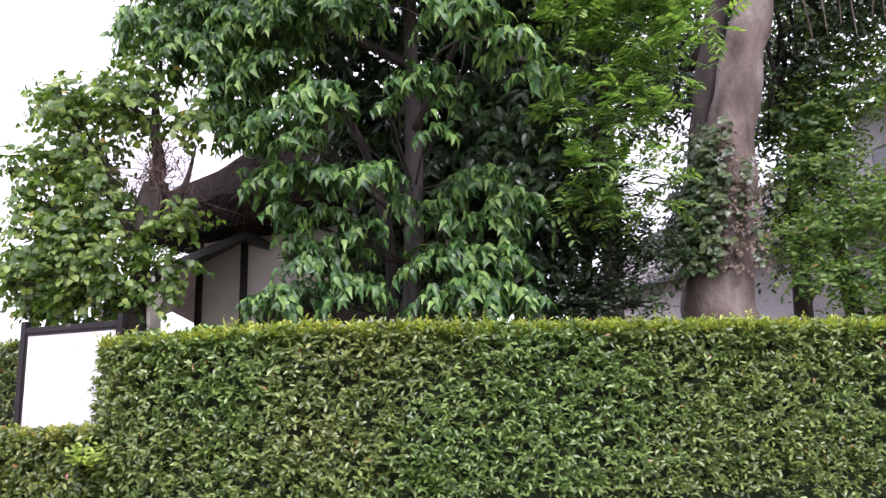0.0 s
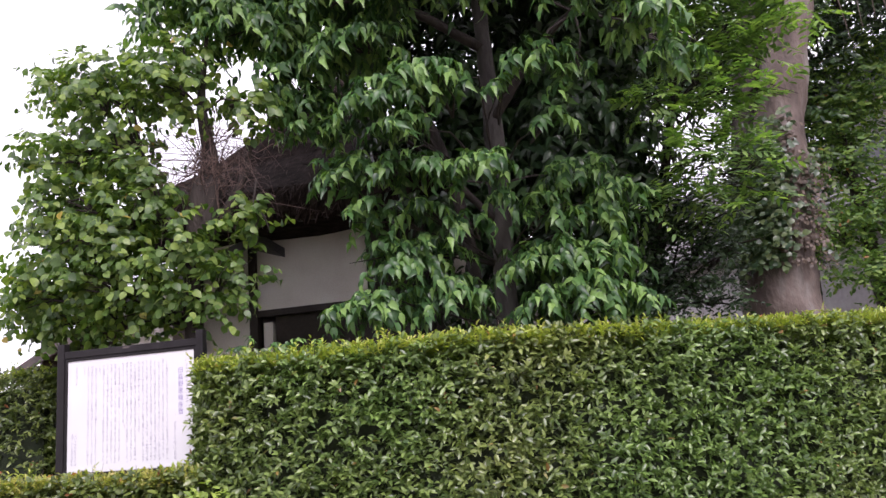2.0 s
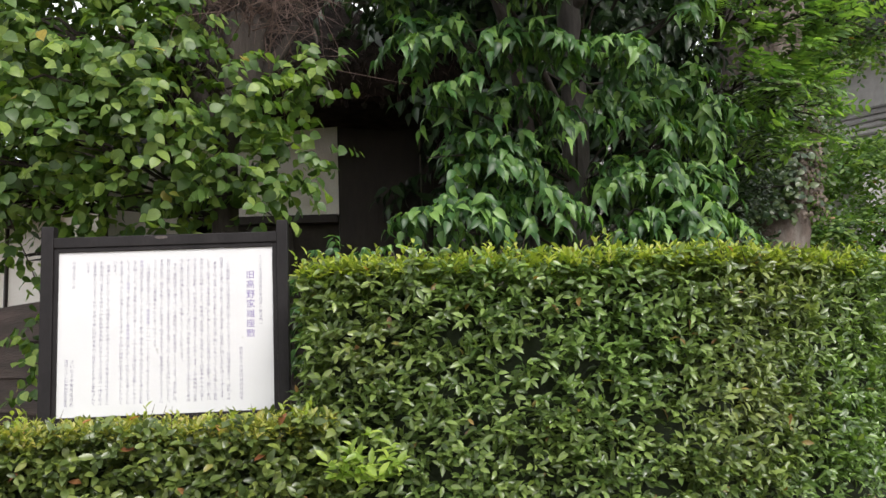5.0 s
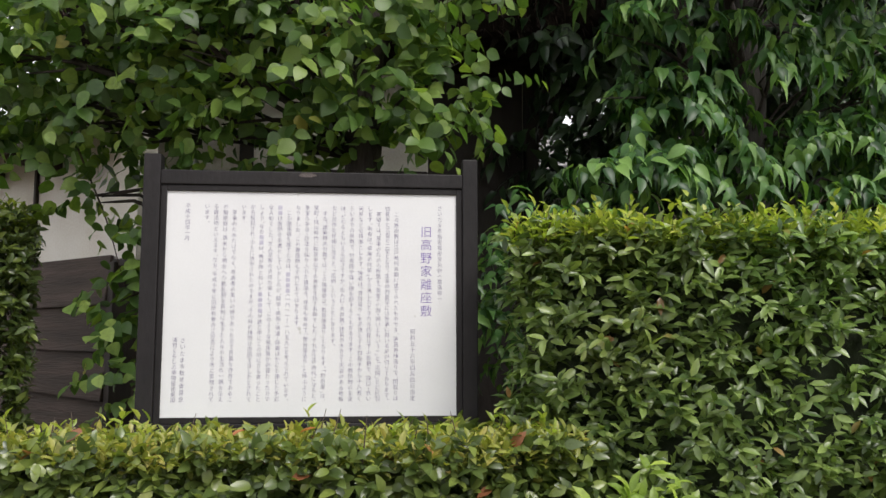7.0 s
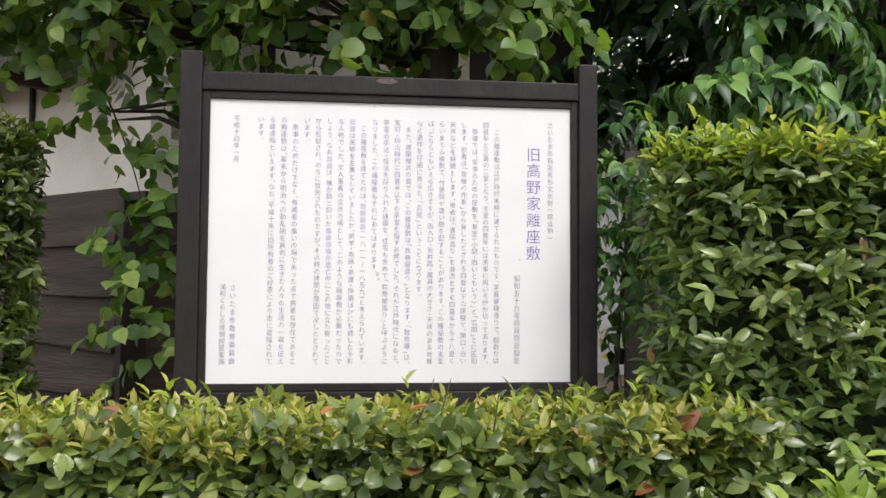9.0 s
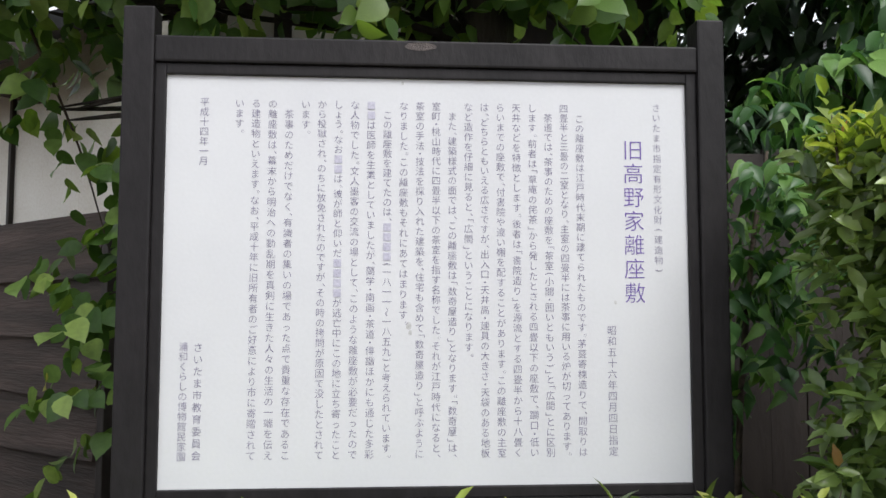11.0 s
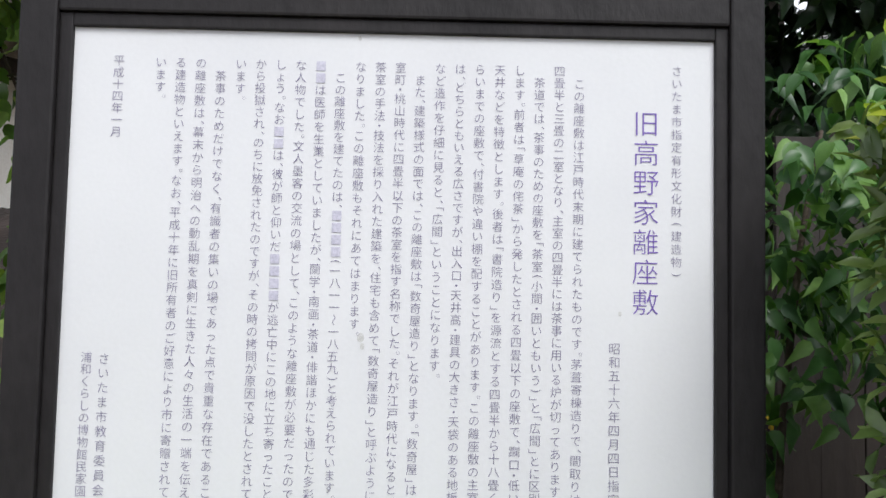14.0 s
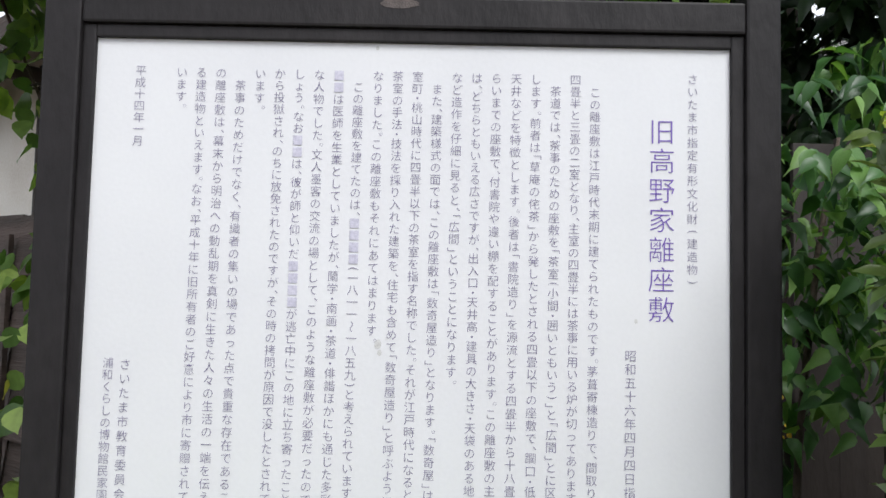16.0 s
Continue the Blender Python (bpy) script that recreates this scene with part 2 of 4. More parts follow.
ROWS = {
    2: ((0.62, 0.42), (1.45, 0.43)),
    3: ((0.45, 0.42), (1.0, 0.5), (1.75, 0.29)),
    5: ((0.3, 0.33), (0.75, 0.48), (1.35, 0.475), (2.0, 0.25), (2.35, 0.08)),
}


def blade(width=0.4, shoulder=0.42, fold=0.1, droop=0.15, rows=2):
    """One leaf blade of length 1 along y: two halves folded at the midrib, bent down to a pointed tip."""
    v, f = [(0, 0, 0)], []
    for k, w in ROWS[rows]:
        y = min(k * shoulder, 0.93)
        z = -droop * y * y
        v += [(0, y, z), (-w * width, y - 0.02, z + fold * w), (w * width, y - 0.02, z + fold * w)]
    v.append((0, 1, -droop * 1.15))
    f += [(0, 1, 2), (0, 3, 1)]
    for k in range(rows - 1):
        a = 1 + 3 * k
        f += [(a, a + 3, a + 4, a + 1), (a, a + 2, a + 5, a + 3)]
    a, tip = len(v) - 4, len(v) - 1
    f += [(a, tip, a + 1), (a, a + 2, tip)]
    return np.array(v, float), f, (width, shoulder, fold, droop)


def leaves(name, blade_shape, pos, along, facing, size, mat, parent, label="", kind="stuff"):
    """One joined mesh of many blades."""
    tv, tf, _ = blade_shape
    along = unit(along)
    side = unit(np.cross(along, facing))
    face = np.cross(side, along)
    n, k = len(pos), len(tv)
    s = np.asarray(size).reshape(-1, 1, 1)
    v = pos[:, None, :] + s * (tv[None, :, 0:1] * side[:, None, :] + tv[None, :, 1:2] * along[:, None, :] + tv[None, :, 2:3] * face[:, None, :])
    me = bpy.data.meshes.new(name)
    loops = np.concatenate([np.array(f) for f in tf])
    counts = np.array([len(f) for f in tf])
    me.vertices.add(n * k)
    me.vertices.foreach_set("co", v.reshape(-1).astype(np.float32))
    me.loops.add(n * len(loops))
    me.loops.foreach_set("vertex_index", (loops[None, :] + k * np.arange(n)[:, None]).reshape(-1).astype(np.int32))
    total = np.tile(counts, n)
    me.polygons.add(len(total))
    me.polygons.foreach_set("loop_start", np.concatenate([[0], np.cumsum(total)[:-1]]).astype(np.int32))
    me.polygons.foreach_set("loop_total", total.astype(np.int32))
    me.polygons.foreach_set("use_smooth", np.ones(len(total), dtype=bool))
    me.update(calc_edges=True)
    me.materials.append(mat)
    ob = new(name, me)
    ob.parent = parent
    return tagged(ob, label, kind=kind)


def single_leaves(blade_shape, pos, along, facing, size, mat, parent):
    """Blades that can be picked out one by one, on one shared mesh."""
    me = bpy.data.meshes.new("leaf")
    me.from_pydata([tuple(p) for p in blade_shape[0]], [], blade_shape[1])
    me.polygons.foreach_set("use_smooth", [True] * len(me.polygons))
    me.materials.append(mat)
    along = unit(along)
    side = unit(np.cross(along, facing))
    face = np.cross(side, along)
    for p, s, a, f, k in zip(pos, side, along, face, size):
        ob = new("leaf", me)
        ob.parent = parent
        ob.matrix_basis = Matrix(((s[0] * k, a[0] * k, f[0] * k, p[0]), (s[1] * k, a[1] * k, f[1] * k, p[1]), (s[2] * k, a[2] * k, f[2] * k, p[2]), (0, 0, 0, 1)))


def leaf_set(name, blade_shape, rows, mat, parent, singles=0, near=None, label=""):
    """Leaves from rows (pos, along, facing, size); those nearest to a stretch of the plan become single parts."""
    pos, along, facing, size = rows
    if singles:
        d = np.linalg.norm(pos - np.array(near), axis=1)
        order = np.argsort(d)
        one, rest = order[:singles], order[singles:]
        single_leaves(blade(*blade_shape[2], 5), pos[one], along[one], facing[one], size[one], mat, parent)
    else:
        rest = np.arange(len(pos))
    leaves(name, blade_shape, pos[rest], along[rest], facing[rest], size[rest], mat, parent, label)


rng = np.random.default_rng(7)

# ---- ground ----
bm = bmesh.new()
bmesh.ops.create_grid(bm, x_segments=120, y_segments=120, size=1)
for v in bm.verts:
    x, y = v.co.x, v.co.y
    x, y = math.copysign(abs(x) ** 3 * 400 + abs(x) * 12, x) - 5, math.copysign(abs(y) ** 3 * 400 + abs(y) * 12, y) + 5
    rise = min(max((y - 6.2) / 2.5, 0), 1) * 0.3
    v.co = Vector((x, y, rise + 0.03 * noise.noise(Vector((x, y, 0)) * 0.8) * min(max((y - 5) / 1.0, 0), 1)))
tagged(part("ground", bm, SOIL), "bare brown garden soil and path", "ground", kind="structure")

# ---- hedges ----
HEDGE_BLADE = blade(0.43, 0.46, 0.2, 0.16)
YOUNG_BLADE = blade(0.44, 0.46, 0.28, 0.12)
LOW_BLADE = blade(0.54, 0.46, 0.16, 0.16, 3)


def shoots(base, out, length, per, size, spread=0.85, lift=0.35, wild=0.55, level=0.65):
    """Leaves set round short shoots that grow from base, away from the hedge and up."""
    n = len(base)
    d = unit(out + lift * np.array([0, 0, 1]) + wild * rng.normal(size=(n, 3)))
    ref = unit(rng.normal(size=(n, 3)))
    a = unit(np.cross(d, ref))
    b = np.cross(d, a)
    rows = []
    for i in range(per):
        w = i * 2.4 + rng.uniform(0, 0.8, n)
        radial = a * np.cos(w)[:, None] + b * np.sin(w)[:, None]
        p = base + d * (length * (i + 0.5) / per)[:, None] if isinstance(length, np.ndarray) else base + d * length * (i + 0.5) / per
        along = unit(radial * spread * np.array([1, 1, 0.65]) + d * (0.3 + 0.6 * i / per) + 0.25 * rng.normal(size=(n, 3)))
        facing = unit(d * 0.4 + out * 0.35 + np.array([0, 0, level]) + 0.3 * rng.normal(size=(n, 3)))
        rows.append((p, along, facing, rng.uniform(size[0], size[1], n)))
    return tuple(np.concatenate([r[k] for r in rows]) for k in range(4))


def unevenness(p, amount):
    return np.array([amount * (noise.noise(Vector(q) * 2.1) + 0.6 * noise.noise(Vector(q) * 6.3)) for q in p])


def hedge(name, label, front, height, depth, low, density, singles=0, near=None, leaf=(0.043, 0.071), ends=(True, True), young=1.0, rise=0.0, shape=HEDGE_BLADE, mat=HEDGE_LEAF, level=0.65, young_mat=HEDGE_YOUNG):
    """A clipped hedge along the front line (x, y pairs, running in +x), with its face towards -y."""
    root = thing(name, label, "hedge", at=(front[0][0], front[0][1], 0))
    line = smooth_line([(x, y, 0) for x, y in front], 8)
    off = np.array([front[0][0], front[0][1], 0])
    seg = np.diff(line, axis=0)
    run = np.concatenate([[0], np.cumsum(np.linalg.norm(seg, axis=1))])
    total = run[-1]

    def along_line(s):
        p = np.stack([np.interp(s, run, line[:, k]) for k in range(3)], 1)
        q = np.stack([np.interp(np.minimum(s + 0.05, total), run, line[:, k]) - np.interp(np.maximum(s - 0.05, 0), run, line[:, k]) for k in range(3)], 1)
        t = unit(q)
        return p, np.stack([t[:, 1], -t[:, 0], np.zeros(len(s))], 1)

    up = np.array([0, 0, 1.0])
    base, out = [], []
    n = int(density * total * (height - low))
    s, z = rng.uniform(0, total, n), rng.uniform(low, height, n)
    p, nn = along_line(s)
    p[:, 2] = z
    base.append(p), out.append(nn)
    n = int(density * 0.25 * total * low)
    s = rng.uniform(0, total, n)
    p, nn = along_line(s)
    p[:, 2] = rng.uniform(0.12, low, n)
    base.append(p), out.append(nn)
    n = int(density * 0.8 * total * depth)
    s, u = rng.uniform(0, total, n), rng.uniform(0, 1, n)
    p, nn = along_line(s)
    p = p - nn * (u * depth)[:, None]
    p[:, 2] = height
    edge = np.clip(1 - u * depth / 0.14, 0, 1)
    p[:, 2] -= 0.04 + 0.05 * edge ** 2
    base.append(p), out.append(unit(up + nn * edge[:, None]))
    n = int(density * 0.2 * total * (height - low))
    s = rng.uniform(0, total, n)
    p, nn = along_line(s)
    p = p - nn * depth
    p[:, 2] = rng.uniform(low, height, n)
    base.append(p), out.append(-nn)
    for which, do in zip((0, 1), ends):
        if not do:
            continue
        n = int(density * depth * (height - 0.2))
        p, nn = along_line(np.full(n, total * which))
        side = np.cross(up, nn) * (-1 if which == 0 else 1)
        u = rng.uniform(0, 1, n)
        rim = (np.abs(u - 0.5) * 2) ** 4
        p = p - nn * (u * depth)[:, None] - side * (0.1 * rim)[:, None]
        p[:, 2] = rng.uniform(0.2, height, n)
        base.append(p), out.append(side)
    base, out = np.concatenate(base), np.concatenate(out)
    base[:, 2] += rise * np.clip((base[:, 0] - off[0]) / 5.0, 0, 1) * np.clip(base[:, 2] / height, 0, 1)
    bulge = unevenness(base, 0.05)
    deep = 0.02 + 0.14 * rng.uniform(0, 1, len(base)) ** 1.4
    base = base + out * (bulge - deep)[:, None] - off
    rows = shoots(base, out, 0.055, 5, leaf, level=level)
    leaf_set("leaves", shape, rows, mat, root, singles, None if near is None else np.array(near) - off, "glossy dark green hedge leaves")
    # paler growth on the clipped top
    n = int(560 * young * total * depth)
    s, u = rng.uniform(0, total, n), rng.uniform(0, 0.9, n) ** 1.2
    p, nn = along_line(s)
    p = p - nn * (u * depth)[:, None]
    p[:, 2] = height - 0.045 + rng.uniform(-0.045, 0.015, n) + unevenness(p, 0.02)
    p[:, 2] += rise * np.clip((p[:, 0] - off[0]) / 5.0, 0, 1)
    rows = shoots(p - off, np.tile(up, (n, 1)), rng.uniform(0.03, 0.075, n), 5, (0.028, 0.054), 0.6, 0.5, 0.3)
    leaf_set("young_leaves", YOUNG_BLADE, rows, young_mat, root, min(singles, 150), None if near is None else np.array(near) + np.array([0, 0, 0.25]) - off, "yellow-green young leaves on the clipped top")
    # a few long tips and twigs that stick out
    bm = bmesh.new()
    n = int(15 * total)
    s = rng.uniform(0, total, n)
    p, nn = along_line(s)
    p = p - nn * (rng.uniform(0, 0.6, n) * depth)[:, None]
    p[:, 2] = height - 0.06 + rise * np.clip((p[:, 0] - off[0]) / 5.0, 0, 1)
    tip = p - off
    for q in tip:
        d = Vector((rng.normal() * 0.3, rng.normal() * 0.3, 1)).normalized()
        tube([Vector(q), Vector(q) + d * 0.07, Vector(q) + d * rng.uniform(0.1, 0.17)], [0.003, 0.0025, 0.001], 4, bm)
    part("twigwork", bm, TWIG, root)["kind"] = "stuff"
    rows = shoots(tip, np.tile(up, (n, 1)), rng.uniform(0.08, 0.16, n), 8, (0.03, 0.055), 0.7, 0.5, 0.25)
    leaf_set("new_growth", YOUNG_BLADE, rows, HEDGE_YOUNG, root)
    # solid dark core, its colour standing in for shade between the leaves
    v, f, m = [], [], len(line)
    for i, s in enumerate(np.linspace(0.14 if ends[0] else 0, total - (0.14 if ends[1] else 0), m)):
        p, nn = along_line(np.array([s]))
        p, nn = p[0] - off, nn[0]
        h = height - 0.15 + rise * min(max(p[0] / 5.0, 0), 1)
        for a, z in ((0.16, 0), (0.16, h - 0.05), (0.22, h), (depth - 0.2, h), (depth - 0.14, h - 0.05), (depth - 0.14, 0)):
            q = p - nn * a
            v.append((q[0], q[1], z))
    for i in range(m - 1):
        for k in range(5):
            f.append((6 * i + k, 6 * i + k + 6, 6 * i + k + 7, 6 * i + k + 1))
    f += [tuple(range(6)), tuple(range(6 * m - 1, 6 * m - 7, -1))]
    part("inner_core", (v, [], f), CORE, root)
    return root


TALL_LINE = [(-5.66, 5.52), (-5.49, 5.27), (-5.16, 5.15), (-4.6, 5.13), (-4.05, 5.16), (-3.7, 5.23), (-3.25, 5.4), (-2.56, 5.85), (-1.83, 6.38), (-1.05, 6.86), (-0.37, 7.32), (0.8, 8.1), (2.0, 8.9)]
tall = hedge("tall_hedge", "tall clipped evergreen hedge with yellow-green top growth", TALL_LINE, 2.135, 0.75, 0.85, 640, 300, (-5.3, 5.2, 1.7), ends=(True, False), rise=0.06, young=1.7)
low_hedge = hedge("low_hedge", "low clipped hedge with reddish young tips below the board", [(-9.6, 5.08), (-8.6, 5.06), (-7.5, 5.05), (-6.4, 5.05), (-5.7, 5.06), (-5.42, 5.1)], 1.405, 0.58, 0.8, 800, 300, (-6.4, 5.05, 1.35), (0.04, 0.07), (False, True), young=1.3, shape=LOW_BLADE, mat=LOW_LEAF, level=0.45, young_mat=LOW_YOUNG)
left_hedge = hedge("side_hedge", "clipped dark evergreen hedge ending beside the board", [(-10.8, 6.5), (-9.6, 6.48), (-8.6, 6.46), (-7.95, 6.46), (-7.7, 6.54)], 2.36, 0.6, 1.7, 420, 150, (-7.7, 6.5, 2.1), ends=(False, True), young=0.4, mat=LOW_LEAF)

# a tuft of bright new growth in the corner of the two hedges
tuft = thing("bright_shoots", "bright lime-green new shoots growing out of hedge", "shoots", at=(-5.28, 5.03, 1.17))
tp = rng.normal(size=(26, 3)) * np.array([0.085, 0.03, 0.045]) + np.array([0.0, 0.0, 0.02])
leaf_set("shoot_leaves", HEDGE_BLADE, shoots(tp, np.tile([0.15, -0.9, 0.5], (26, 1)), 0.06, 4, (0.045, 0.08), 0.9, 0.3, 0.3), BRIGHT_SHOOT, tuft)

# ---- notice board ----
board = thing("notice_board", "black-framed white notice board with vertical Japanese text", "notice board", at=(-6.357, 5.745, 0))
CX, CY = -6.357, 5.745
PX0, PX1, PZ0, PZ1 = -6.925 - CX, -5.789 - CX, 1.436, 2.313
for sx in (-1, 1):
    xo = (PX0 - 0.088) if sx < 0 else (PX1 + 0.083)
    xi = (PX0 - 0.022) if sx < 0 else (PX1 + 0.022)
    part("post", box(min(xo, xi), max(xo, xi), -0.02, 0.045, 0.0, 2.455, 0.005), FRAME_PAINT, board)
part("top_rail", box(PX0 - 0.022, PX1 + 0.022, -0.017, 0.038, PZ1 + 0.0225, PZ1 + 0.08, 0.005), FRAME_PAINT, board)
part("bottom_rail", box(PX0 - 0.022, PX1 + 0.022, -0.017, 0.038, PZ0 - 0.1, PZ0 - 0.0225, 0.005), FRAME_PAINT, board)
for nm, b in (("bead", (PX0 - 0.022, PX0 + 0.002, PZ0 - 0.022, PZ1 + 0.022)), ("bead", (PX1 - 0.002, PX1 + 0.022, PZ0 - 0.022, PZ1 + 0.022)),
              ("bead", (PX0 + 0.002, PX1 - 0.002, PZ1 - 0.002, PZ1 + 0.022)), ("bead", (PX0 + 0.002, PX1 - 0.002, PZ0 - 0.022, PZ0 + 0.002))):
    part(nm, box(b[0], b[1], -0.009, 0.03, b[2], b[3], 0.003), FRAME_PAINT, board)
panel = part("panel", box(PX0 - 0.004, PX1 + 0.004, 0.0, 0.018, PZ0 - 0.004, PZ1 + 0.004), PANEL_WHITE, board, "white enamelled text panel")
part("back_panel", box(PX0 - 0.02, PX1 + 0.02, 0.02, 0.032, PZ0 - 0.022, PZ1 + 0.022), FRAME_PAINT, board)
# a chip in the paint in the middle of the top rail
bm = bmesh.new()
ring = [bm.verts.new((-0.025 + (0.035 + 0.012 * noise.noise(Vector((k * 0.9, 3, 1)))) * math.cos(k * math.pi / 8), -0.0176, PZ1 + 0.066 + (0.009 + 0.005 * noise.noise(Vector((k, 7, 2)))) * math.sin(k * math.pi / 8))) for k in range(16)]
bm.faces.new(ring)
part("paint_chip", bm, WORN, board, "bare chip in the paint")

GLYPHS = {}


def glyph(ch):
    """Outline of one character of the built-in font, about its cell's middle, 1 high."""
    if ch not in GLYPHS:
        cu = bpy.data.curves.new("glyph", "FONT")
        cu.offset = -0.011
        cu.body, cu.size, cu.resolution_u, cu.fill_mode = ch, 1.0, 2, "FRONT"
        ob = bpy.data.objects.new("glyph", cu)
        scene.collection.objects.link(ob)
        bpy.context.view_layer.update()
        me = ob.evaluated_get(bpy.context.evaluated_depsgraph_get()).to_mesh()
        v = np.array([p.co[:2] for p in me.vertices]).reshape(-1, 2)
        f = [tuple(p.vertices) for p in me.polygons]
        bpy.data.objects.remove(ob)
        bpy.data.curves.remove(cu)
        GLYPHS[ch] = (v, f)
    return GLYPHS[ch]


EM = np.ptp(glyph("国")[0][:, 1]) / 0.88 if len(glyph("国")[0]) else 1.0
MID = (glyph("国")[0].max(0) + glyph("国")[0].min(0)) / 2 if len(glyph("国")[0]) else np.zeros(2)
HALF = {"、": 0.55, "。": 0.6, "・": 0.6, "「": 0.6, "」": 0.6, "(": 0.6, ")": 0.6, "（": 0.9, "）": 0.9}


def text_column(text, x, top, bottom=None, pitch=0.022, size=0.02, ink=INK_DARK):
    """A vertical line of characters on the panel; '#' stands for a plain bar one character long. With a bottom the line is set to fill the height."""
    weights = [HALF.get(c, 1.0) for c in text]
    if bottom is not None:
        pitch = (top - bottom) / sum(weights)
    v, f, z = [], [], top
    bars = []
    for c, w in zip(text, weights):
        zc = z - pitch * w / 2
        z -= pitch * w
        if c == "　":
            continue
        base = len(v)
        if c == "#":
            bars.append(zc)
            continue
        else:
            gv, fs = glyph("(" if c == "（" else ")" if c == "）" else c)
            if c in "、。":
                q = (gv - gv.min(0)) / EM * size + np.array([0.2, -0.1]) * size
            else:
                q = (gv - (gv.max(0) + gv.min(0)) / 2 if c in "「」()（）〜・" else gv - MID) / EM * size
                if c in "「」()（）〜":
                    q = np.stack([q[:, 1], -q[:, 0]], 1)
                    q[:, 0] += {"「": 0.22, "」": -0.22}.get(c, 0) * size
        v += [(x - CX + a, -0.0012, zc + b) for a, b in q]
        f += [tuple(base + i for i in p) for p in fs]
    tagged(part("text_column", (v, [], f), ink, panel), kind="stuff")
    for zc in bars:
        part("plain_bar", box(x - CX - 0.4 * size, x - CX + 0.4 * size, -0.0014, -0.0004, zc - 0.42 * size, zc + 0.42 * size), INK_BAR, panel)


TOP, BOTTOM = 2.262, 1.494
BODY = [
    "　この離座敷は江戸時代末期に建てられたものです。茅葺寄棟造りで、間取りは",
    "四畳半と三畳の二室となり、主室の四畳半には茶事に用いる炉が切ってあります。",
    "　茶道では、茶事のための座敷を「茶室(小間・囲いともいう)」と「広間」とに区別",
    "します。前者は「草庵の侘茶」から発したとされる四畳以下の座敷で、躙口・低い",
    "天井などを特徴とします。後者は「書院造り」を源流とする四畳半から十八畳く",
    "らいまでの座敷で、付書院や違い棚を配することがあります。この離座敷の主室",
    "は、どちらともいえる広さですが、出入口・天井高・建具の大きさ・天袋のある地板",
    "など造作を仔細に見ると、「広間」ということになります。",
    "　また、建築様式の面では、この離座敷は「数奇屋造り」となります。「数奇屋」は、",
    "室町・桃山時代に四畳半以下の茶室を指す名称でした。それが江戸時代になると、",
    "茶室の手法・技法を採り入れた建築を、住宅も含めて「数奇屋造り」と呼ぶように",
    "なりました。この離座敷もそれにあてはまります。",
    "　この離座敷を建てたのは、####(一八一一〜一八五九)と考えられています。",
    "##は医師を生業としていましたが、蘭学・南画・茶道・俳諧ほかにも通じた多彩",
    "な人物でした。文人墨客の交流の場として、このような離座敷が必要だったので",
    "しょう。なお##は、彼が師と仰いだ####が逃亡中にこの地に立ち寄ったこと",
    "から投獄され、のちに放免されたのですが、その時の拷問が原因で没したとされて",
    "います。",
    "　茶事のためだけでなく、有識者の集いの場であった点で貴重な存在であるこ",
    "の離座敷は、幕末から明治への動乱期を真剣に生きた人々の生活の一端を伝え",
    "る建造物といえます。なお、平成十年に旧所有者のご好意により市に寄贈されて",
    "います。",
]
for i, line in enumerate(BODY):
    text_column(line, -6.03 - 0.0352 * i, TOP, BOTTOM if len(line) > 30 else None)
text_column("さいたま市指定有形文化財（建造物）", -5.857, 2.268, 1.885, size=0.0195)
text_column("旧高野家離座敷", -5.911, 2.187, 1.819, size=0.047, ink=INK_VIOLET)
text_column("昭和五十六年四月四日指定", -5.964, 1.776, BOTTOM, size=0.021)
text_column("平成十四年一月", -6.843, 2.263, pitch=0.0212)
text_column("さいたま市教育委員会", -6.846, 1.742, BOTTOM, size=0.0205)
text_column("浦和くらしの博物館民家園", -6.876, 1.742, BOTTOM, size=0.0195)
for x, z, r in ((-6.405, 1.775, 0.006), (-6.402, 1.76, 0.004), (-5.955, 1.825, 0.003), (-6.655, 1.84, 0.002), (-6.42, 2.302, 0.003)):
    bm = bmesh.new()
    bm.faces.new([bm.verts.new((x - CX + r * (1 + 0.5 * noise.noise(Vector((k, x * 9, 0)))) * math.cos(k * 0.628), -0.0008, z + 1.4 * r * math.sin(k * 0.628))) for k in range(10)])
    part("stain", bm, STAIN, panel, "grey weather stain")

# ---- trees ----
DROOP_BLADE = blade(0.46, 0.33, 0.2, 0.32, 3)
ROUND_BLADE = blade(0.76, 0.4, 0.14, 0.2, 5)
SMALL_BLADE = blade(0.44, 0.46, 0.12, 0.1)
FERN_BLADE = blade(0.38, 0.45, 0.1, 0.15)
BACK_BLADE = blade(0.46, 0.38, 0.18, 0.28)


def on_blobs(blobs, per_area, shell=0.45, under=-1.0):
    """Points in the outer shells of flattened balls, with their outward directions."""
    ps, ns = [], []
    for cx, cy, cz, rx, ry, rz in blobs:
        area = 4 * math.pi * ((rx * ry) ** 1.6 / 3 + (rx * rz) ** 1.6 / 3 + (ry * rz) ** 1.6 / 3) ** (1 / 1.6)
        n = max(int(area * per_area), 6)
        d = unit(rng.normal(size=(n, 3)))
        d[:, 2] = np.where(d[:, 2] < under, -d[:, 2], d[:, 2])
        r = 1 - shell * rng.uniform(0, 1, n) ** 1.5
        lump = 1 + 0.22 * np.array([noise.noise(Vector(q) * 2.2 + Vector((cx, cy, cz))) for q in d])
        ps.append(np.array([cx, cy, cz]) + d * np.array([rx, ry, rz]) * (r * lump)[:, None])
        ns.append(unit(d / np.array([rx, ry, rz])))
    return np.concatenate(ps), np.concatenate(ns)


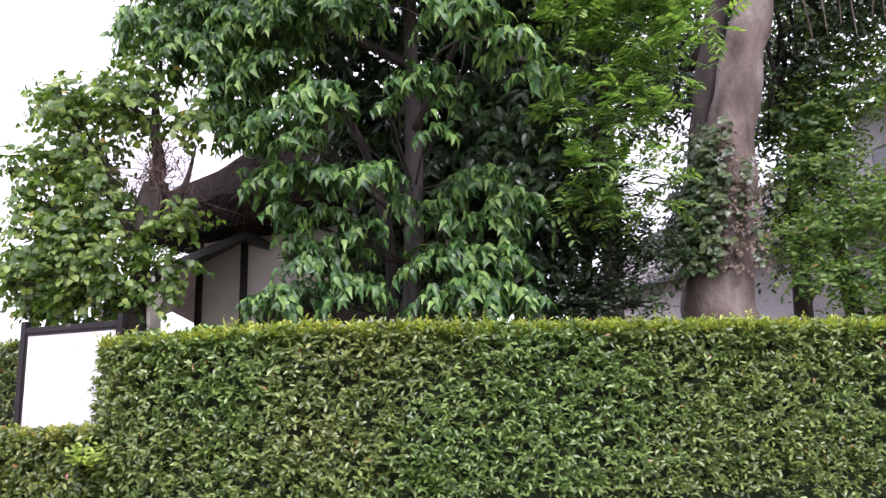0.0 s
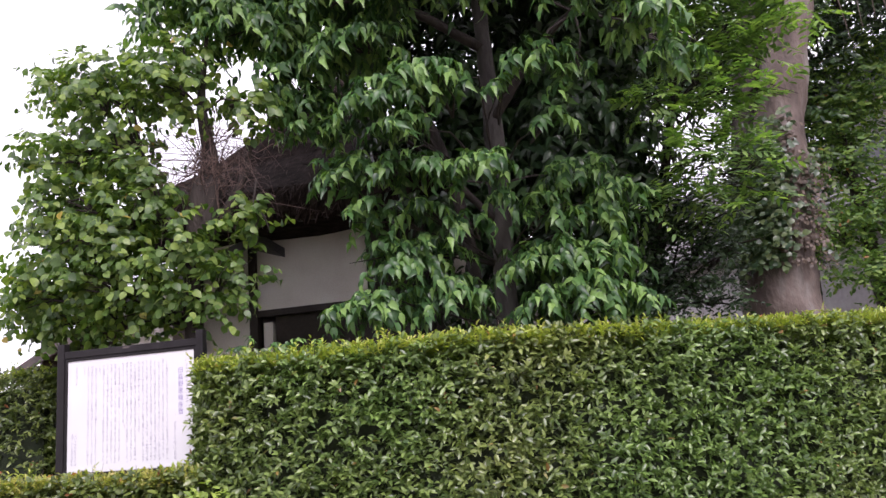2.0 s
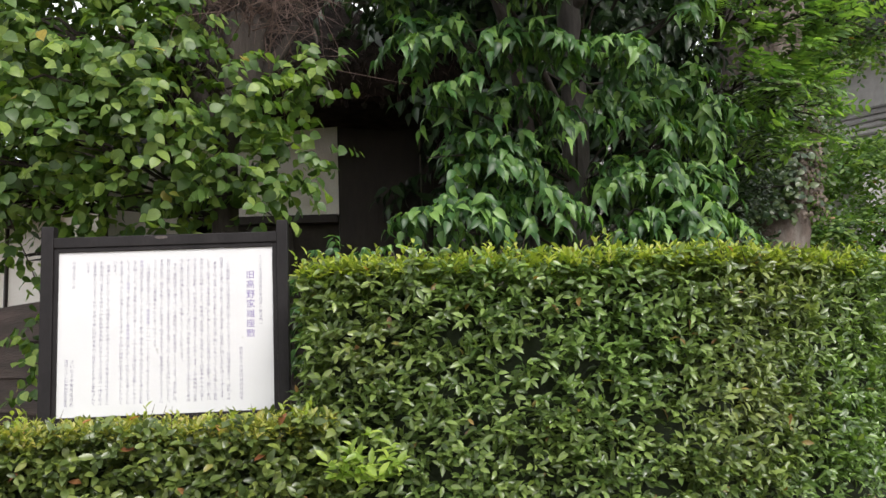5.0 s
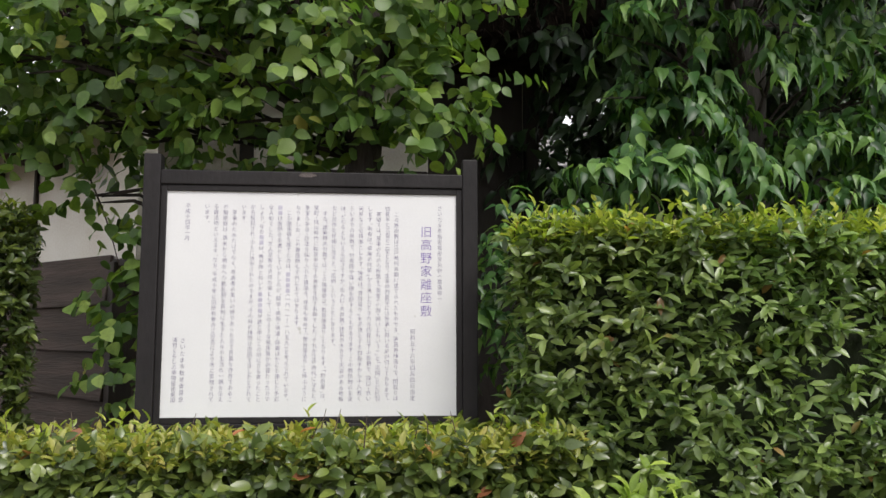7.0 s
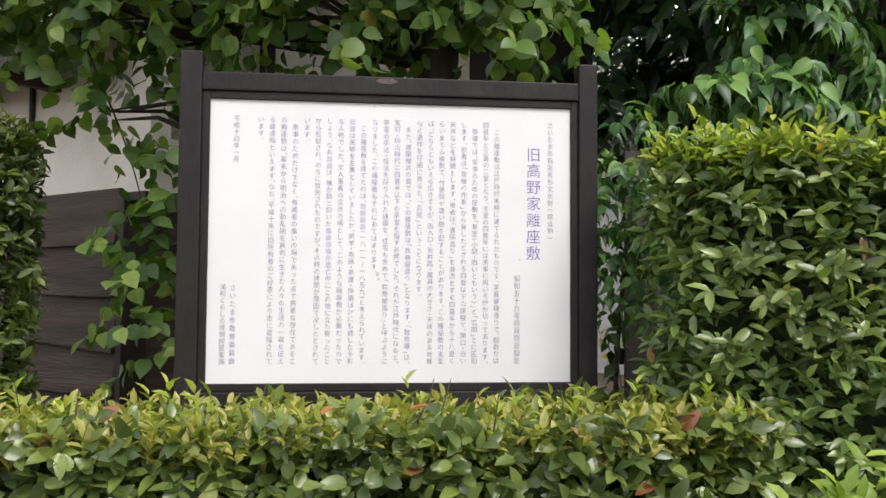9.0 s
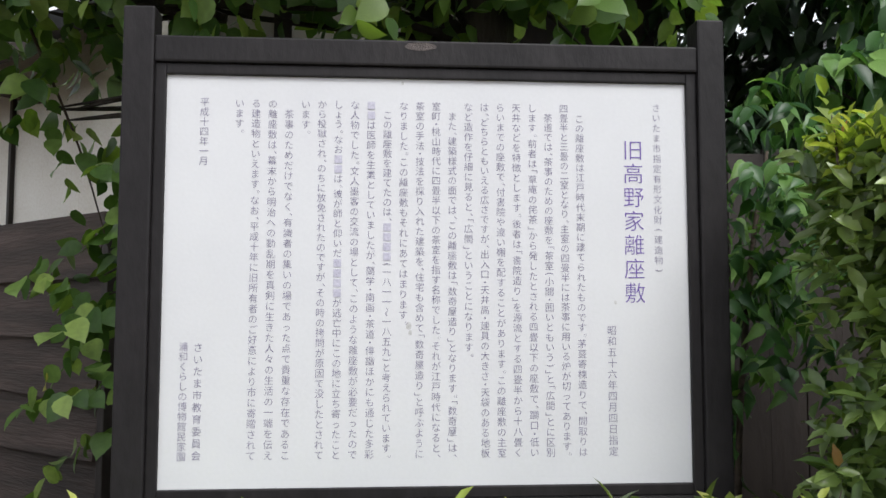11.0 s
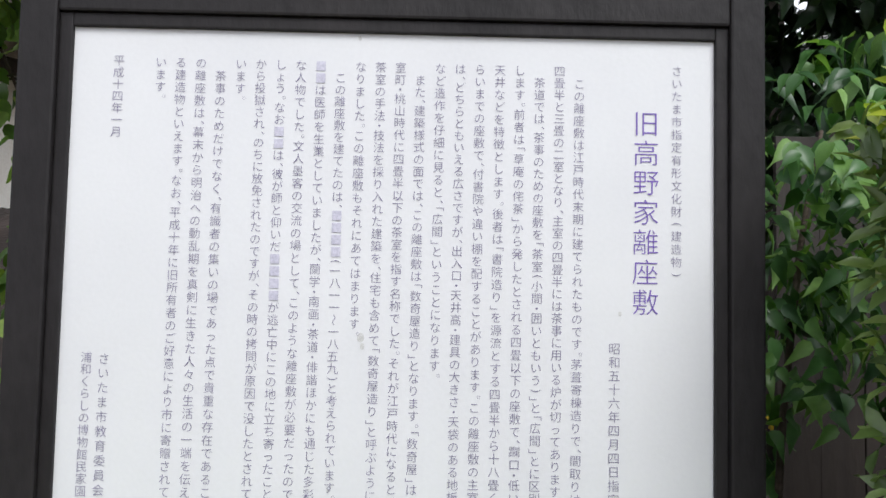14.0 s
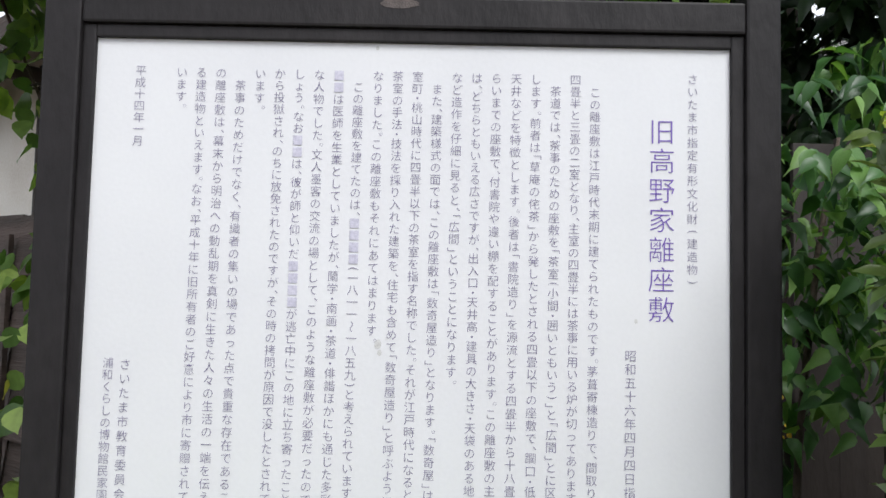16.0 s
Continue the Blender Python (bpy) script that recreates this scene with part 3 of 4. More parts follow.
def clumps(rows, deep=0.75, flat=0.62, full=1.0):
    """Leaf clumps from rows of place and radius, flattened as they hang."""
    return [(x, y, z, r * full, r * deep * full, r * flat * full) for x, y, z, r in rows]


def drooping_sprays(p, n, per, length, size, hang=0.75, spread=0.7, sag=0.5):
    """Arching twigs with leaves that hang to both sides."""
    k = len(p)
    d = unit(n * np.array([1, 1, 0.35]) + 0.45 * rng.normal(size=(k, 3)) + np.array([0, 0, 0.15]))
    side = unit(np.cross(d, np.array([0, 0, 1.0])) + 1e-6)
    rows = []
    for i in range(per):
        t = (i + 0.5) / per
        q = p + d * (length * t) - np.array([0, 0, 1]) * (sag * length * t * t)
        hand = side * (1 if i % 2 else -1)
        along = unit(hand * spread + d * 0.45 + np.array([0, 0, -hang]) + 0.3 * rng.normal(size=(k, 3)))
        facing = unit(n * 0.8 + np.array([0, -0.25, 0.55]) + 0.35 * rng.normal(size=(k, 3)))
        rows.append((q, along, facing, rng.uniform(size[0], size[1], k)))
    return tuple(np.concatenate([r[j] for r in rows]) for j in range(4))


def pinnate_sprays(p, n, length, pairs, size):
    """Leaves made of paired leaflets along a stalk."""
    k = len(p)
    d = unit(n + 0.5 * rng.normal(size=(k, 3)) + np.array([0, -0.1, 0.25]))
    up = unit(np.array([0, -0.15, 1.0]) + 0.3 * rng.normal(size=(k, 3)))
    side = unit(np.cross(d, up))
    rows = []
    for i in range(pairs):
        t = (i + 0.7) / pairs
        q = p + d * (length * t) - np.array([0, 0, 0.3 * length]) * t * t
        for s in (-1, 1):
            along = unit(side * s + d * 0.55 + np.array([0, 0, -0.2]) + 0.12 * rng.normal(size=(k, 3)))
            rows.append((q, along, up, rng.uniform(size[0], size[1], k) * (1.1 - 0.4 * abs(t - 0.5))))
    return tuple(np.concatenate([r[j] for r in rows]) for j in range(4))


def shifted(rows, at):
    return (rows[0] - np.array(at), *rows[1:])


def limb(name, root, points, radii, mat, sides=10, knots=0.25, steps=5, parent=None):
    at = np.array(root.location)
    line = smooth_line(points, steps)
    k = np.interp(np.linspace(0, 1, len(line)), np.linspace(0, 1, len(radii)), radii)
    return part(name, tube(line - at, list(k), sides, knots=knots), mat, parent or root, smooth=True)


def twigs(name, root, starts, ends, mat, radius=0.008, kink=0.12):
    """Thin branches from the limbs out into the crown, in one mesh."""
    bm = bmesh.new()
    at = Vector(root.location)
    for a, b in zip(starts, ends):
        a, b = Vector(a) - at, Vector(b) - at
        w = (b - a).length * kink
        m = (a + b) / 2 + Vector(rng.normal(size=3) * w * 0.6) + Vector((0, 0, w))
        tube([a, a.lerp(m, 0.6), m, m.lerp(b, 0.6), b], [radius * 1.6, radius * 1.3, radius, radius * 0.7, radius * 0.3], 5, bm)
    part(name, bm, mat, root)["kind"] = "stuff"


def branch_out(root, blobs, joints, mat, radius=0.02):
    """A branch from the nearest joint into every clump."""
    joints = np.array(joints, float)
    a, b = [], []
    for q in blobs:
        c = np.array(q[:3])
        score = np.linalg.norm(joints - c, axis=1) + 0.6 * np.maximum(joints[:, 2] - c[2], 0)
        j = joints[np.argmin(score)]
        a.append(j), b.append(c)
        for _ in range(3):
            e = c + rng.normal(size=3) * np.array(q[3:]) * 0.45
            a.append(j * 0.35 + c * 0.65), b.append(e)
    twigs("branchwork", root, a, b, mat, radius)


# the tree with long drooping pointed leaves
MID_HIGH_LEFT = [(-6.22, 6.4, 5.61, 0.45), (-5.64, 6.5, 5.29, 0.5), (-5.23, 6.6, 4.89, 0.36), (-4.64, 6.3, 5.3, 0.52), (-3.97, 6.2, 5.26, 0.38), (-3.51, 6.2, 5.25, 0.26), (-4.57, 6.4, 4.86, 0.4), (-3.92, 6.2, 4.4, 0.28), (-4.32, 6.3, 4.3, 0.33), (-5.08, 6.7, 4.24, 0.28), (-5.2, 6.6, 5.1, 0.34), (-5.4, 6.7, 4.65, 0.26), (-5.5, 6.5, 5.65, 0.4), (-5.15, 6.65, 4.52, 0.28)]
MID_HIGH_RIGHT = [(-2.65, 6.2, 5.0, 0.25), (-2.38, 6.3, 4.9, 0.28), (-2.13, 6.4, 4.65, 0.3), (-1.92, 6.7, 4.45, 0.26), (-3.38, 6.6, 4.35, 0.15), (-3.0, 6.5, 4.52, 0.3), (-2.72, 6.6, 4.35, 0.2), (-2.98, 6.7, 4.05, 0.13)]
MID_MIDDLE = [(-4.21, 6.3, 4.04, 0.26), (-4.17, 6.55, 3.75, 0.37), (-4.82, 6.7, 3.85, 0.33), (-3.62, 6.6, 3.69, 0.33), (-4.62, 6.7, 3.48, 0.27), (-3.55, 7.2, 3.56, 0.17), (-3.18, 7.3, 3.47, 0.26), (-2.92, 7.55, 3.77, 0.38), (-2.54, 7.6, 3.56, 0.28), (-2.77, 7.6, 3.37, 0.3), (-4.2, 6.7, 3.42, 0.21), (-3.83, 6.9, 3.29, 0.2)]
MID_LOW = [(-4.49, 6.9, 3.04, 0.33), (-4.24, 7.0, 3.08, 0.33), (-4.11, 7.1, 2.7, 0.38), (-4.55, 6.8, 2.65, 0.32), (-4.92, 6.7, 2.61, 0.2), (-3.41, 7.35, 2.96, 0.25), (-3.11, 7.45, 3.0, 0.34), (-2.73, 7.55, 2.98, 0.3), (-2.88, 7.45, 2.65, 0.38), (-3.32, 7.25, 2.58, 0.26), (-2.55, 7.65, 2.6, 0.24)]
# clumps above the view, added to keep sky and sun off the hollow below
MID_TOP = [(-6.7, 7.3, 6.2, 0.65), (-5.6, 7.2, 6.5, 1.1), (-4.0, 7.0, 6.6, 1.2), (-2.6, 7.4, 6.6, 1.0), (-5.2, 7.4, 7.5, 1.6), (-3.2, 7.2, 7.6, 1.6), (-4.2, 7.2, 8.4, 2.0), (-4.9, 6.1, 6.5, 0.8), (-3.6, 6.0, 6.5, 0.9), (-2.5, 6.2, 6.3, 0.8), (-5.7, 6.5, 6.2, 0.6)]
MID_BLOBS = clumps(MID_HIGH_LEFT, full=0.92) + clumps(MID_HIGH_RIGHT, full=0.72) + clumps(MID_MIDDLE, 0.75, 0.5, 0.8) + clumps(MID_LOW, full=0.85)
TOP_BLOBS = clumps(MID_TOP, 0.8, 0.45)
# added mass behind the clumps that blocks skylight and keeps the hollow dark
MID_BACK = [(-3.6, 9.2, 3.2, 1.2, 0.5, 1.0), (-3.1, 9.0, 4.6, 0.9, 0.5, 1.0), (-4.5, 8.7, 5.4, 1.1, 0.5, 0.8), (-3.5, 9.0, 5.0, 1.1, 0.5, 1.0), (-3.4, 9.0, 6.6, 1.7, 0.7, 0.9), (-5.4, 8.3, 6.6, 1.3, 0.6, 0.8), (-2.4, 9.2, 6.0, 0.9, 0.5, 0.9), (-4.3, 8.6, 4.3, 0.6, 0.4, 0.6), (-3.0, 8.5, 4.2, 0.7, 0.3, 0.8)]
mid = thing("drooping_tree", "broadleaf tree with long drooping pointed green leaves", "tree", at=(-3.66, 7.62, 0.25))
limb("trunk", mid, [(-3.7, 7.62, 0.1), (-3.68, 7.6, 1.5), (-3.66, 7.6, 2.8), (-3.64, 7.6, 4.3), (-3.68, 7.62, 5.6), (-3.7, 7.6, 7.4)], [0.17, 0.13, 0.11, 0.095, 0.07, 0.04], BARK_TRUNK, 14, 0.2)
limb("stem", mid, [(-3.78, 7.7, 0.8), (-3.95, 7.72, 2.2), (-4.0, 7.7, 3.4), (-4.3, 7.4, 4.6), (-5.0, 7.0, 5.4)], [0.09, 0.08, 0.065, 0.04, 0.015], BARK_BROWN, 10, 0.25)
limb("limb", mid, [(-3.66, 7.6, 4.4), (-3.1, 7.2, 4.9), (-2.5, 6.6, 5.1)], [0.05, 0.035, 0.012], BARK_BROWN, 8)
limb("limb", mid, [(-3.66, 7.6, 3.4), (-4.0, 7.1, 3.8), (-4.3, 6.6, 4.1)], [0.04, 0.03, 0.012], BARK_BROWN, 8)
limb("limb", mid, [(-3.67, 7.6, 5.2), (-4.5, 7.1, 5.6), (-5.6, 6.7, 5.5)], [0.055, 0.045, 0.015], BARK_BROWN, 8)
branch_out(mid, MID_BLOBS + TOP_BLOBS, [(-3.68, 7.6, 2.4), (-3.66, 7.6, 3.0), (-3.64, 7.6, 3.8), (-3.65, 7.6, 4.6), (-3.68, 7.62, 5.6), (-4.5, 7.2, 4.9), (-2.7, 6.8, 5.0), (-5.2, 6.8, 5.5)], BARK_BROWN, 0.008)
p, n = on_blobs(MID_BLOBS, 66, 0.6, -0.35)
# unseen canopy, set dense for the shade it casts
ph, nh = on_blobs(TOP_BLOBS, 24, 0.6)
leaf_set("upper_crown", BACK_BLADE, shifted(drooping_sprays(ph, nh, 9, 0.45, (0.1, 0.16)), mid.location), DROOP_LEAF, mid)
leaf_set("crown", DROOP_BLADE, shifted(drooping_sprays(p, n, 7, 0.19, (0.095, 0.15), 0.9, 0.6, 0.8), mid.location), DROOP_LEAF, mid, 300, np.array([-4.8, 6.2, 2.8]) - np.array(mid.location), "drooping pointed green leaves")
# same tree in darker leaves: the hollow's shade is put into the colour
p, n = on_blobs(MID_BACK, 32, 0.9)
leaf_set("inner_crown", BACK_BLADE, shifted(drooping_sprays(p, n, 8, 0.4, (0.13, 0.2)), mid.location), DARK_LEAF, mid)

# the tree with rounder leaves behind the board
ROUND_LOWER = [(-6.55, 6.15, 2.8, 0.4), (-6.0, 6.2, 2.75, 0.27), (-7.15, 6.3, 2.95, 0.36), (-7.7, 6.5, 3.1, 0.29), (-5.78, 6.35, 3.0, 0.26), (-7.75, 6.6, 2.85, 0.29), (-8.3, 7.0, 3.1, 0.32)]
ROUND_UPPER = [(-6.75, 6.1, 3.35, 0.4), (-7.4, 6.4, 3.7, 0.36), (-6.6, 6.1, 3.95, 0.29), (-7.0, 6.3, 4.35, 0.43), (-6.2, 6.15, 4.7, 0.4), (-6.85, 6.25, 4.9, 0.36), (-5.65, 6.4, 4.55, 0.29), (-5.62, 6.4, 3.45, 0.22), (-6.9, 6.4, 4.0, 0.29), (-6.05, 6.05, 3.25, 0.29), (-6.35, 6.05, 3.7, 0.23), (-7.55, 6.4, 5.0, 0.29), (-8.0, 6.7, 3.35, 0.22), (-7.75, 6.5, 3.7, 0.22), (-7.6, 6.5, 4.4, 0.29), (-6.2, 6.3, 5.05, 0.32)]
ROUND_SIDE = [(-7.22, 6.6, 2.42, 0.17), (-7.2, 6.6, 2.1, 0.19), (-7.23, 6.62, 1.8, 0.2), (-7.2, 6.62, 1.5, 0.17), (-7.48, 6.55, 2.42, 0.08), (-7.62, 6.35, 2.73, 0.13), (-7.47, 6.35, 2.72, 0.13), (-7.32, 6.35, 2.68, 0.12), (-7.19, 6.35, 2.71, 0.11), (-7.33, 5.95, 4.1, 0.3), (-7.03, 6.05, 4.8, 0.34), (-7.25, 6.0, 3.3, 0.3), (-6.9, 5.95, 2.95, 0.26), (-7.6, 6.1, 3.0, 0.26), (-6.5, 5.98, 3.1, 0.26), (-7.2, 6.0, 3.7, 0.3), (-6.6, 6.0, 3.5, 0.28)]
ROUND_BLOBS = clumps(ROUND_LOWER, 0.8, 0.8) + clumps(ROUND_UPPER, 0.8, 0.8) + clumps(ROUND_SIDE, 0.7, 0.85)
rnd = thing("round_leaf_tree", "small forked tree with rounded green leaves and bare twigs", "tree", at=(-6.15, 6.45, 0.05))
limb("trunk", rnd, [(-6.15, 6.45, -0.05), (-6.18, 6.42, 1.2), (-6.16, 6.4, 2.4), (-6.15, 6.38, 3.1), (-6.06, 6.4, 3.5), (-6.03, 6.4, 3.9)], [0.12, 0.1, 0.085, 0.085, 0.135, 0.11], BARK_BROWN, 14, 0.6)
limb("fork", rnd, [(-6.17, 6.39, 3.15), (-6.4, 6.35, 3.5), (-6.52, 6.3, 3.85), (-6.75, 6.3, 4.4)], [0.065, 0.06, 0.04, 0.015], BARK_BROWN, 9, 0.3)
limb("fork", rnd, [(-6.1, 6.4, 3.7), (-6.0, 6.4, 4.1), (-6.05, 6.35, 4.6), (-5.95, 6.3, 5.2)], [0.085, 0.07, 0.04, 0.015], BARK_BROWN, 9, 0.35)
limb("fork", rnd, [(-6.12, 6.4, 3.3), (-5.9, 6.45, 3.55), (-5.72, 6.5, 3.9), (-5.65, 6.55, 4.3)], [0.06, 0.05, 0.03, 0.01], BARK_BROWN, 8, 0.3)
limb("hanging_shoot", rnd, [(-7.6, 6.5, 2.85), (-7.5, 6.52, 2.6), (-7.38, 6.55, 2.3), (-7.3, 6.6, 2.0)], [0.006, 0.005, 0.004, 0.002], TWIG, 5)
branch_out(rnd, ROUND_BLOBS, [(-6.17, 6.4, 2.6), (-6.4, 6.35, 3.5), (-6.6, 6.3, 4.1), (-6.03, 6.36, 4.5), (-5.6, 6.5, 3.85), (-6.17, 6.4, 2.1)], BARK_BROWN, 0.009)
a = np.array([-6.05, 6.38, 3.9]) + rng.normal(size=(90, 3)) * np.array([0.08, 0.06, 0.14])
b = np.array([-5.95, 6.3, 3.95]) + rng.normal(size=(90, 3)) * np.array([0.42, 0.25, 0.3])
twigs("twig_tangle", rnd, a, b, DRY_TWIG, 0.003, 0.2)
a = (a + 2 * b)[rng.integers(0, 90, 240)] / 3
twigs("twig_tangle", rnd, a, a + rng.normal(size=(240, 3)) * np.array([0.2, 0.12, 0.15]) + np.array([0, 0, -0.03]), DRY_TWIG, 0.002, 0.25)
p, n = on_blobs(ROUND_BLOBS, 52, 0.9)
rows = drooping_sprays(p, n, 7, 0.25, (0.058, 0.1), 0.6, 0.8, 0.3)
keep = (rows[0][:, 1] > 5.93) | (rows[0][:, 2] > 2.8)
rows = tuple(r[keep] for r in rows)
leaf_set("crown", ROUND_BLADE, shifted(rows, rnd.location), ROUND_LEAF, rnd, 300, np.array([-6.3, 5.7, 2.6]) - np.array(rnd.location), "rounded pointed green leaves")

# a climber hanging beside the board
vine = thing("climbing_vine", "leafy climber hanging beside the board", "climber", at=(-5.45, 6.2, 0.1))
VINE_BLOBS = [(-5.5, 6.1, 2.15, 0.24, 0.14, 0.2), (-5.55, 6.15, 1.9, 0.2, 0.14, 0.2), (-5.2, 6.25, 2.2, 0.3, 0.16, 0.18), (-5.42, 6.2, 1.7, 0.16, 0.12, 0.16), (-5.25, 6.3, 1.95, 0.16, 0.12, 0.16)]
limb("stem", vine, [(-5.45, 6.2, 0.05), (-5.5, 6.2, 1.2), (-5.46, 6.18, 1.9), (-5.4, 6.18, 2.25)], [0.012, 0.01, 0.008, 0.004], TWIG, 6)
p, n = on_blobs(VINE_BLOBS, 75, 0.8)
leaf_set("vine_leaves", DROOP_BLADE, shifted(drooping_sprays(p, n, 6, 0.16, (0.055, 0.09)), vine.location), DROOP_LEAF, vine, 60, np.array([-5.45, 5.8, 2.2]) - np.array(vine.location))

# the tree with pale pinnate leaves
FERN_LOW = [(-1.75, 8.1, 4.28, 0.35), (-1.36, 8.1, 4.22, 0.26), (-1.94, 8.1, 3.95, 0.3), (-1.55, 8.1, 3.89, 0.34), (-1.28, 8.3, 3.56, 0.24), (-1.63, 8.4, 3.45, 0.33), (-1.93, 8.2, 3.56, 0.26), (-2.17, 8.2, 3.47, 0.24), (-2.14, 8.1, 4.52, 0.3), (-0.95, 8.0, 4.4, 0.16), (-1.34, 8.2, 3.92, 0.19), (-1.5, 8.2, 3.71, 0.2), (-1.16, 8.2, 3.75, 0.14)]
FERN_HIGH = [(-1.73, 8.0, 5.09, 0.36), (-1.38, 8.0, 5.14, 0.36), (-1.25, 8.0, 4.76, 0.29), (-1.38, 8.0, 4.48, 0.31), (-1.64, 8.0, 4.71, 0.3), (-0.77, 8.0, 5.2, 0.36), (-1.01, 8.0, 4.95, 0.28), (-1.84, 7.8, 5.35, 0.4), (-1.4, 7.9, 5.5, 0.48), (-1.01, 7.9, 5.47, 0.36), (-1.9, 7.9, 6.2, 0.7), (-1.2, 8.1, 6.4, 0.7)]
FERN_BLOBS = clumps(FERN_LOW, 0.75, 0.55, 0.8) + clumps(FERN_HIGH, 0.75, 0.6, 0.85)
fern = thing("pinnate_tree", "young tree with bright green feathery leaves", "tree", at=(-2.45, 9.55, 0.3))
limb("trunk", fern, [(-2.45, 9.55, 0.1), (-2.42, 9.5, 1.8), (-2.25, 9.25, 3.4), (-1.95, 8.75, 4.6), (-1.7, 8.4, 6.2)], [0.09, 0.08, 0.065, 0.045, 0.015], BARK_BROWN, 10)
branch_out(fern, FERN_BLOBS, [(-2.3, 9.3, 3.2), (-2.1, 9.0, 4.0), (-1.9, 8.7, 4.7), (-1.75, 8.5, 5.7)], BARK_BROWN, 0.007)
p, n = on_blobs(FERN_BLOBS, 52, 0.7, -0.3)
leaf_set("crown", FERN_BLADE, shifted(pinnate_sprays(p, n, 0.3, 5, (0.085, 0.13)), fern.location), FERN_LEAF, fern, 150, np.array([-1.9, 7.2, 3.6]) - np.array(fern.location), "bright green paired leaflets")

# a dark small-leaved shrub between the trunks
SHRUB_BLOBS = clumps([(-2.59, 9.2, 3.54, 0.33), (-2.2, 9.2, 3.49, 0.37), (-1.77, 9.2, 3.32, 0.3), (-1.47, 9.2, 3.22, 0.22), (-2.75, 9.2, 3.09, 0.34), (-2.3, 9.2, 2.99, 0.36), (-1.87, 9.2, 2.89, 0.28), (-2.7, 9.2, 2.7, 0.36), (-1.58, 9.2, 2.67, 0.18), (-2.71, 9.3, 4.11, 0.4), (-2.35, 9.3, 3.85, 0.32), (-2.34, 9.1, 4.01, 0.38), (-1.98, 9.1, 3.71, 0.38), (-1.68, 9.1, 3.48, 0.25), (-2.49, 9.1, 2.67, 0.31), (-2.11, 9.1, 2.71, 0.25)], 0.7, 0.55, 1.15)
shrub = thing("dark_shrub", "dark evergreen shrub with small glossy leaves", "shrub", at=(-2.4, 9.5, 0.3))
limb("trunk", shrub, [(-2.4, 9.5, 0.1), (-2.35, 9.5, 1.4), (-2.3, 9.45, 3.2)], [0.06, 0.05, 0.02], BARK_BROWN, 8)
branch_out(shrub, SHRUB_BLOBS, [(-2.36, 9.5, 1.5), (-2.32, 9.47, 2.6)], BARK_BROWN, 0.012)
p, n = on_blobs(SHRUB_BLOBS, 150, 0.9)
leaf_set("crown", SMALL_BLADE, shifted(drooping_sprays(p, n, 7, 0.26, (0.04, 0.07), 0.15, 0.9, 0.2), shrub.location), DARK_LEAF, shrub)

# the big trunk with ivy
big = thing("big_tree", "large old tree with smooth pale trunk, ivy covered", "tree", at=(-0.98, 10.2, 0.3))
BIG_LINE = [(-1.0, 10.2, 0.05), (-0.97, 10.2, 1.5), (-0.95, 10.2, 2.8), (-0.86, 10.22, 3.8), (-0.7, 10.25, 4.7), (-0.5, 10.3, 5.6), (-0.26, 10.35, 6.6), (0.05, 10.4, 8.5)]
limb("trunk", big, BIG_LINE, [0.6, 0.47, 0.43, 0.36, 0.29, 0.25, 0.23, 0.2], BARK_SMOOTH, 28, 0.26, 8)
limb("side_stem", big, [(-1.3, 10.5, 0.1), (-1.2, 10.55, 2.5), (-1.1, 10.55, 4.5), (-0.75, 10.5, 6.5), (-0.4, 10.5, 8.0)], [0.2, 0.18, 0.16, 0.14, 0.1], BARK_BROWN, 12, 0.3)
m_ = 1300
t_ = rng.uniform(3.05, 4.8, m_)
w_ = rng.normal(-1.9, 0.75, m_)
bx = np.interp(t_, [q[2] for q in BIG_LINE], [q[0] for q in BIG_LINE])
by = np.interp(t_, [q[2] for q in BIG_LINE], [q[1] for q in BIG_LINE])
r_ = np.interp(t_, [1.5, 2.8, 3.8, 4.7, 5.6], [0.45, 0.41, 0.37, 0.33, 0.3]) + rng.uniform(0, 0.12, m_)
nv = np.stack([np.cos(w_), np.sin(w_), np.zeros(m_)], 1)
pv = np.stack([bx + nv[:, 0] * r_, by + nv[:, 1] * r_, t_], 1)
keep = (rng.uniform(0, 1, m_) < np.exp(-((t_ - 3.8) / 0.75) ** 2)) & ~((w_ > -1.3) & (t_ > 4.3))
green = keep & (rng.uniform(0, 1, m_) < 0.7) & ((w_ < -1.55) | (rng.uniform(0, 1, m_) < 0.2))
dry = keep & (w_ > -1.6)
leaf_set("ivy", ROUND_BLADE, shifted(drooping_sprays(pv[green], nv[green], 6, 0.3, (0.06, 0.1), 0.5, 0.8, 0.4), big.location), IVY_LEAF, big, label="green ivy on the trunk")
leaf_set("dry_ivy", ROUND_BLADE, shifted(drooping_sprays(pv[dry], nv[dry], 4, 0.16, (0.035, 0.06), 0.8, 0.6, 0.5), big.location), DEAD_IVY, big, label="withered brown ivy on the trunk")
BIG_BLOBS = [(0.15, 11.6, 6.15, 0.5, 0.4, 0.45), (0.65, 11.6, 6.55, 0.5, 0.4, 0.35), (-0.05, 11.8, 5.3, 0.35, 0.35, 0.45), (1.2, 11.7, 6.7, 0.5, 0.4, 0.3), (0.8, 11.2, 7.0, 1.2, 0.8, 0.5), (1.9, 11.0, 7.2, 1.4, 0.9, 0.8), (-0.8, 11.4, 7.6, 1.5, 1.0, 0.7), (2.6, 11.5, 7.0, 1.2, 0.8, 0.5), (-1.4, 11.8, 6.2, 0.7, 0.5, 0.8), (0.0, 12.2, 5.9, 0.5, 0.5, 0.5)]
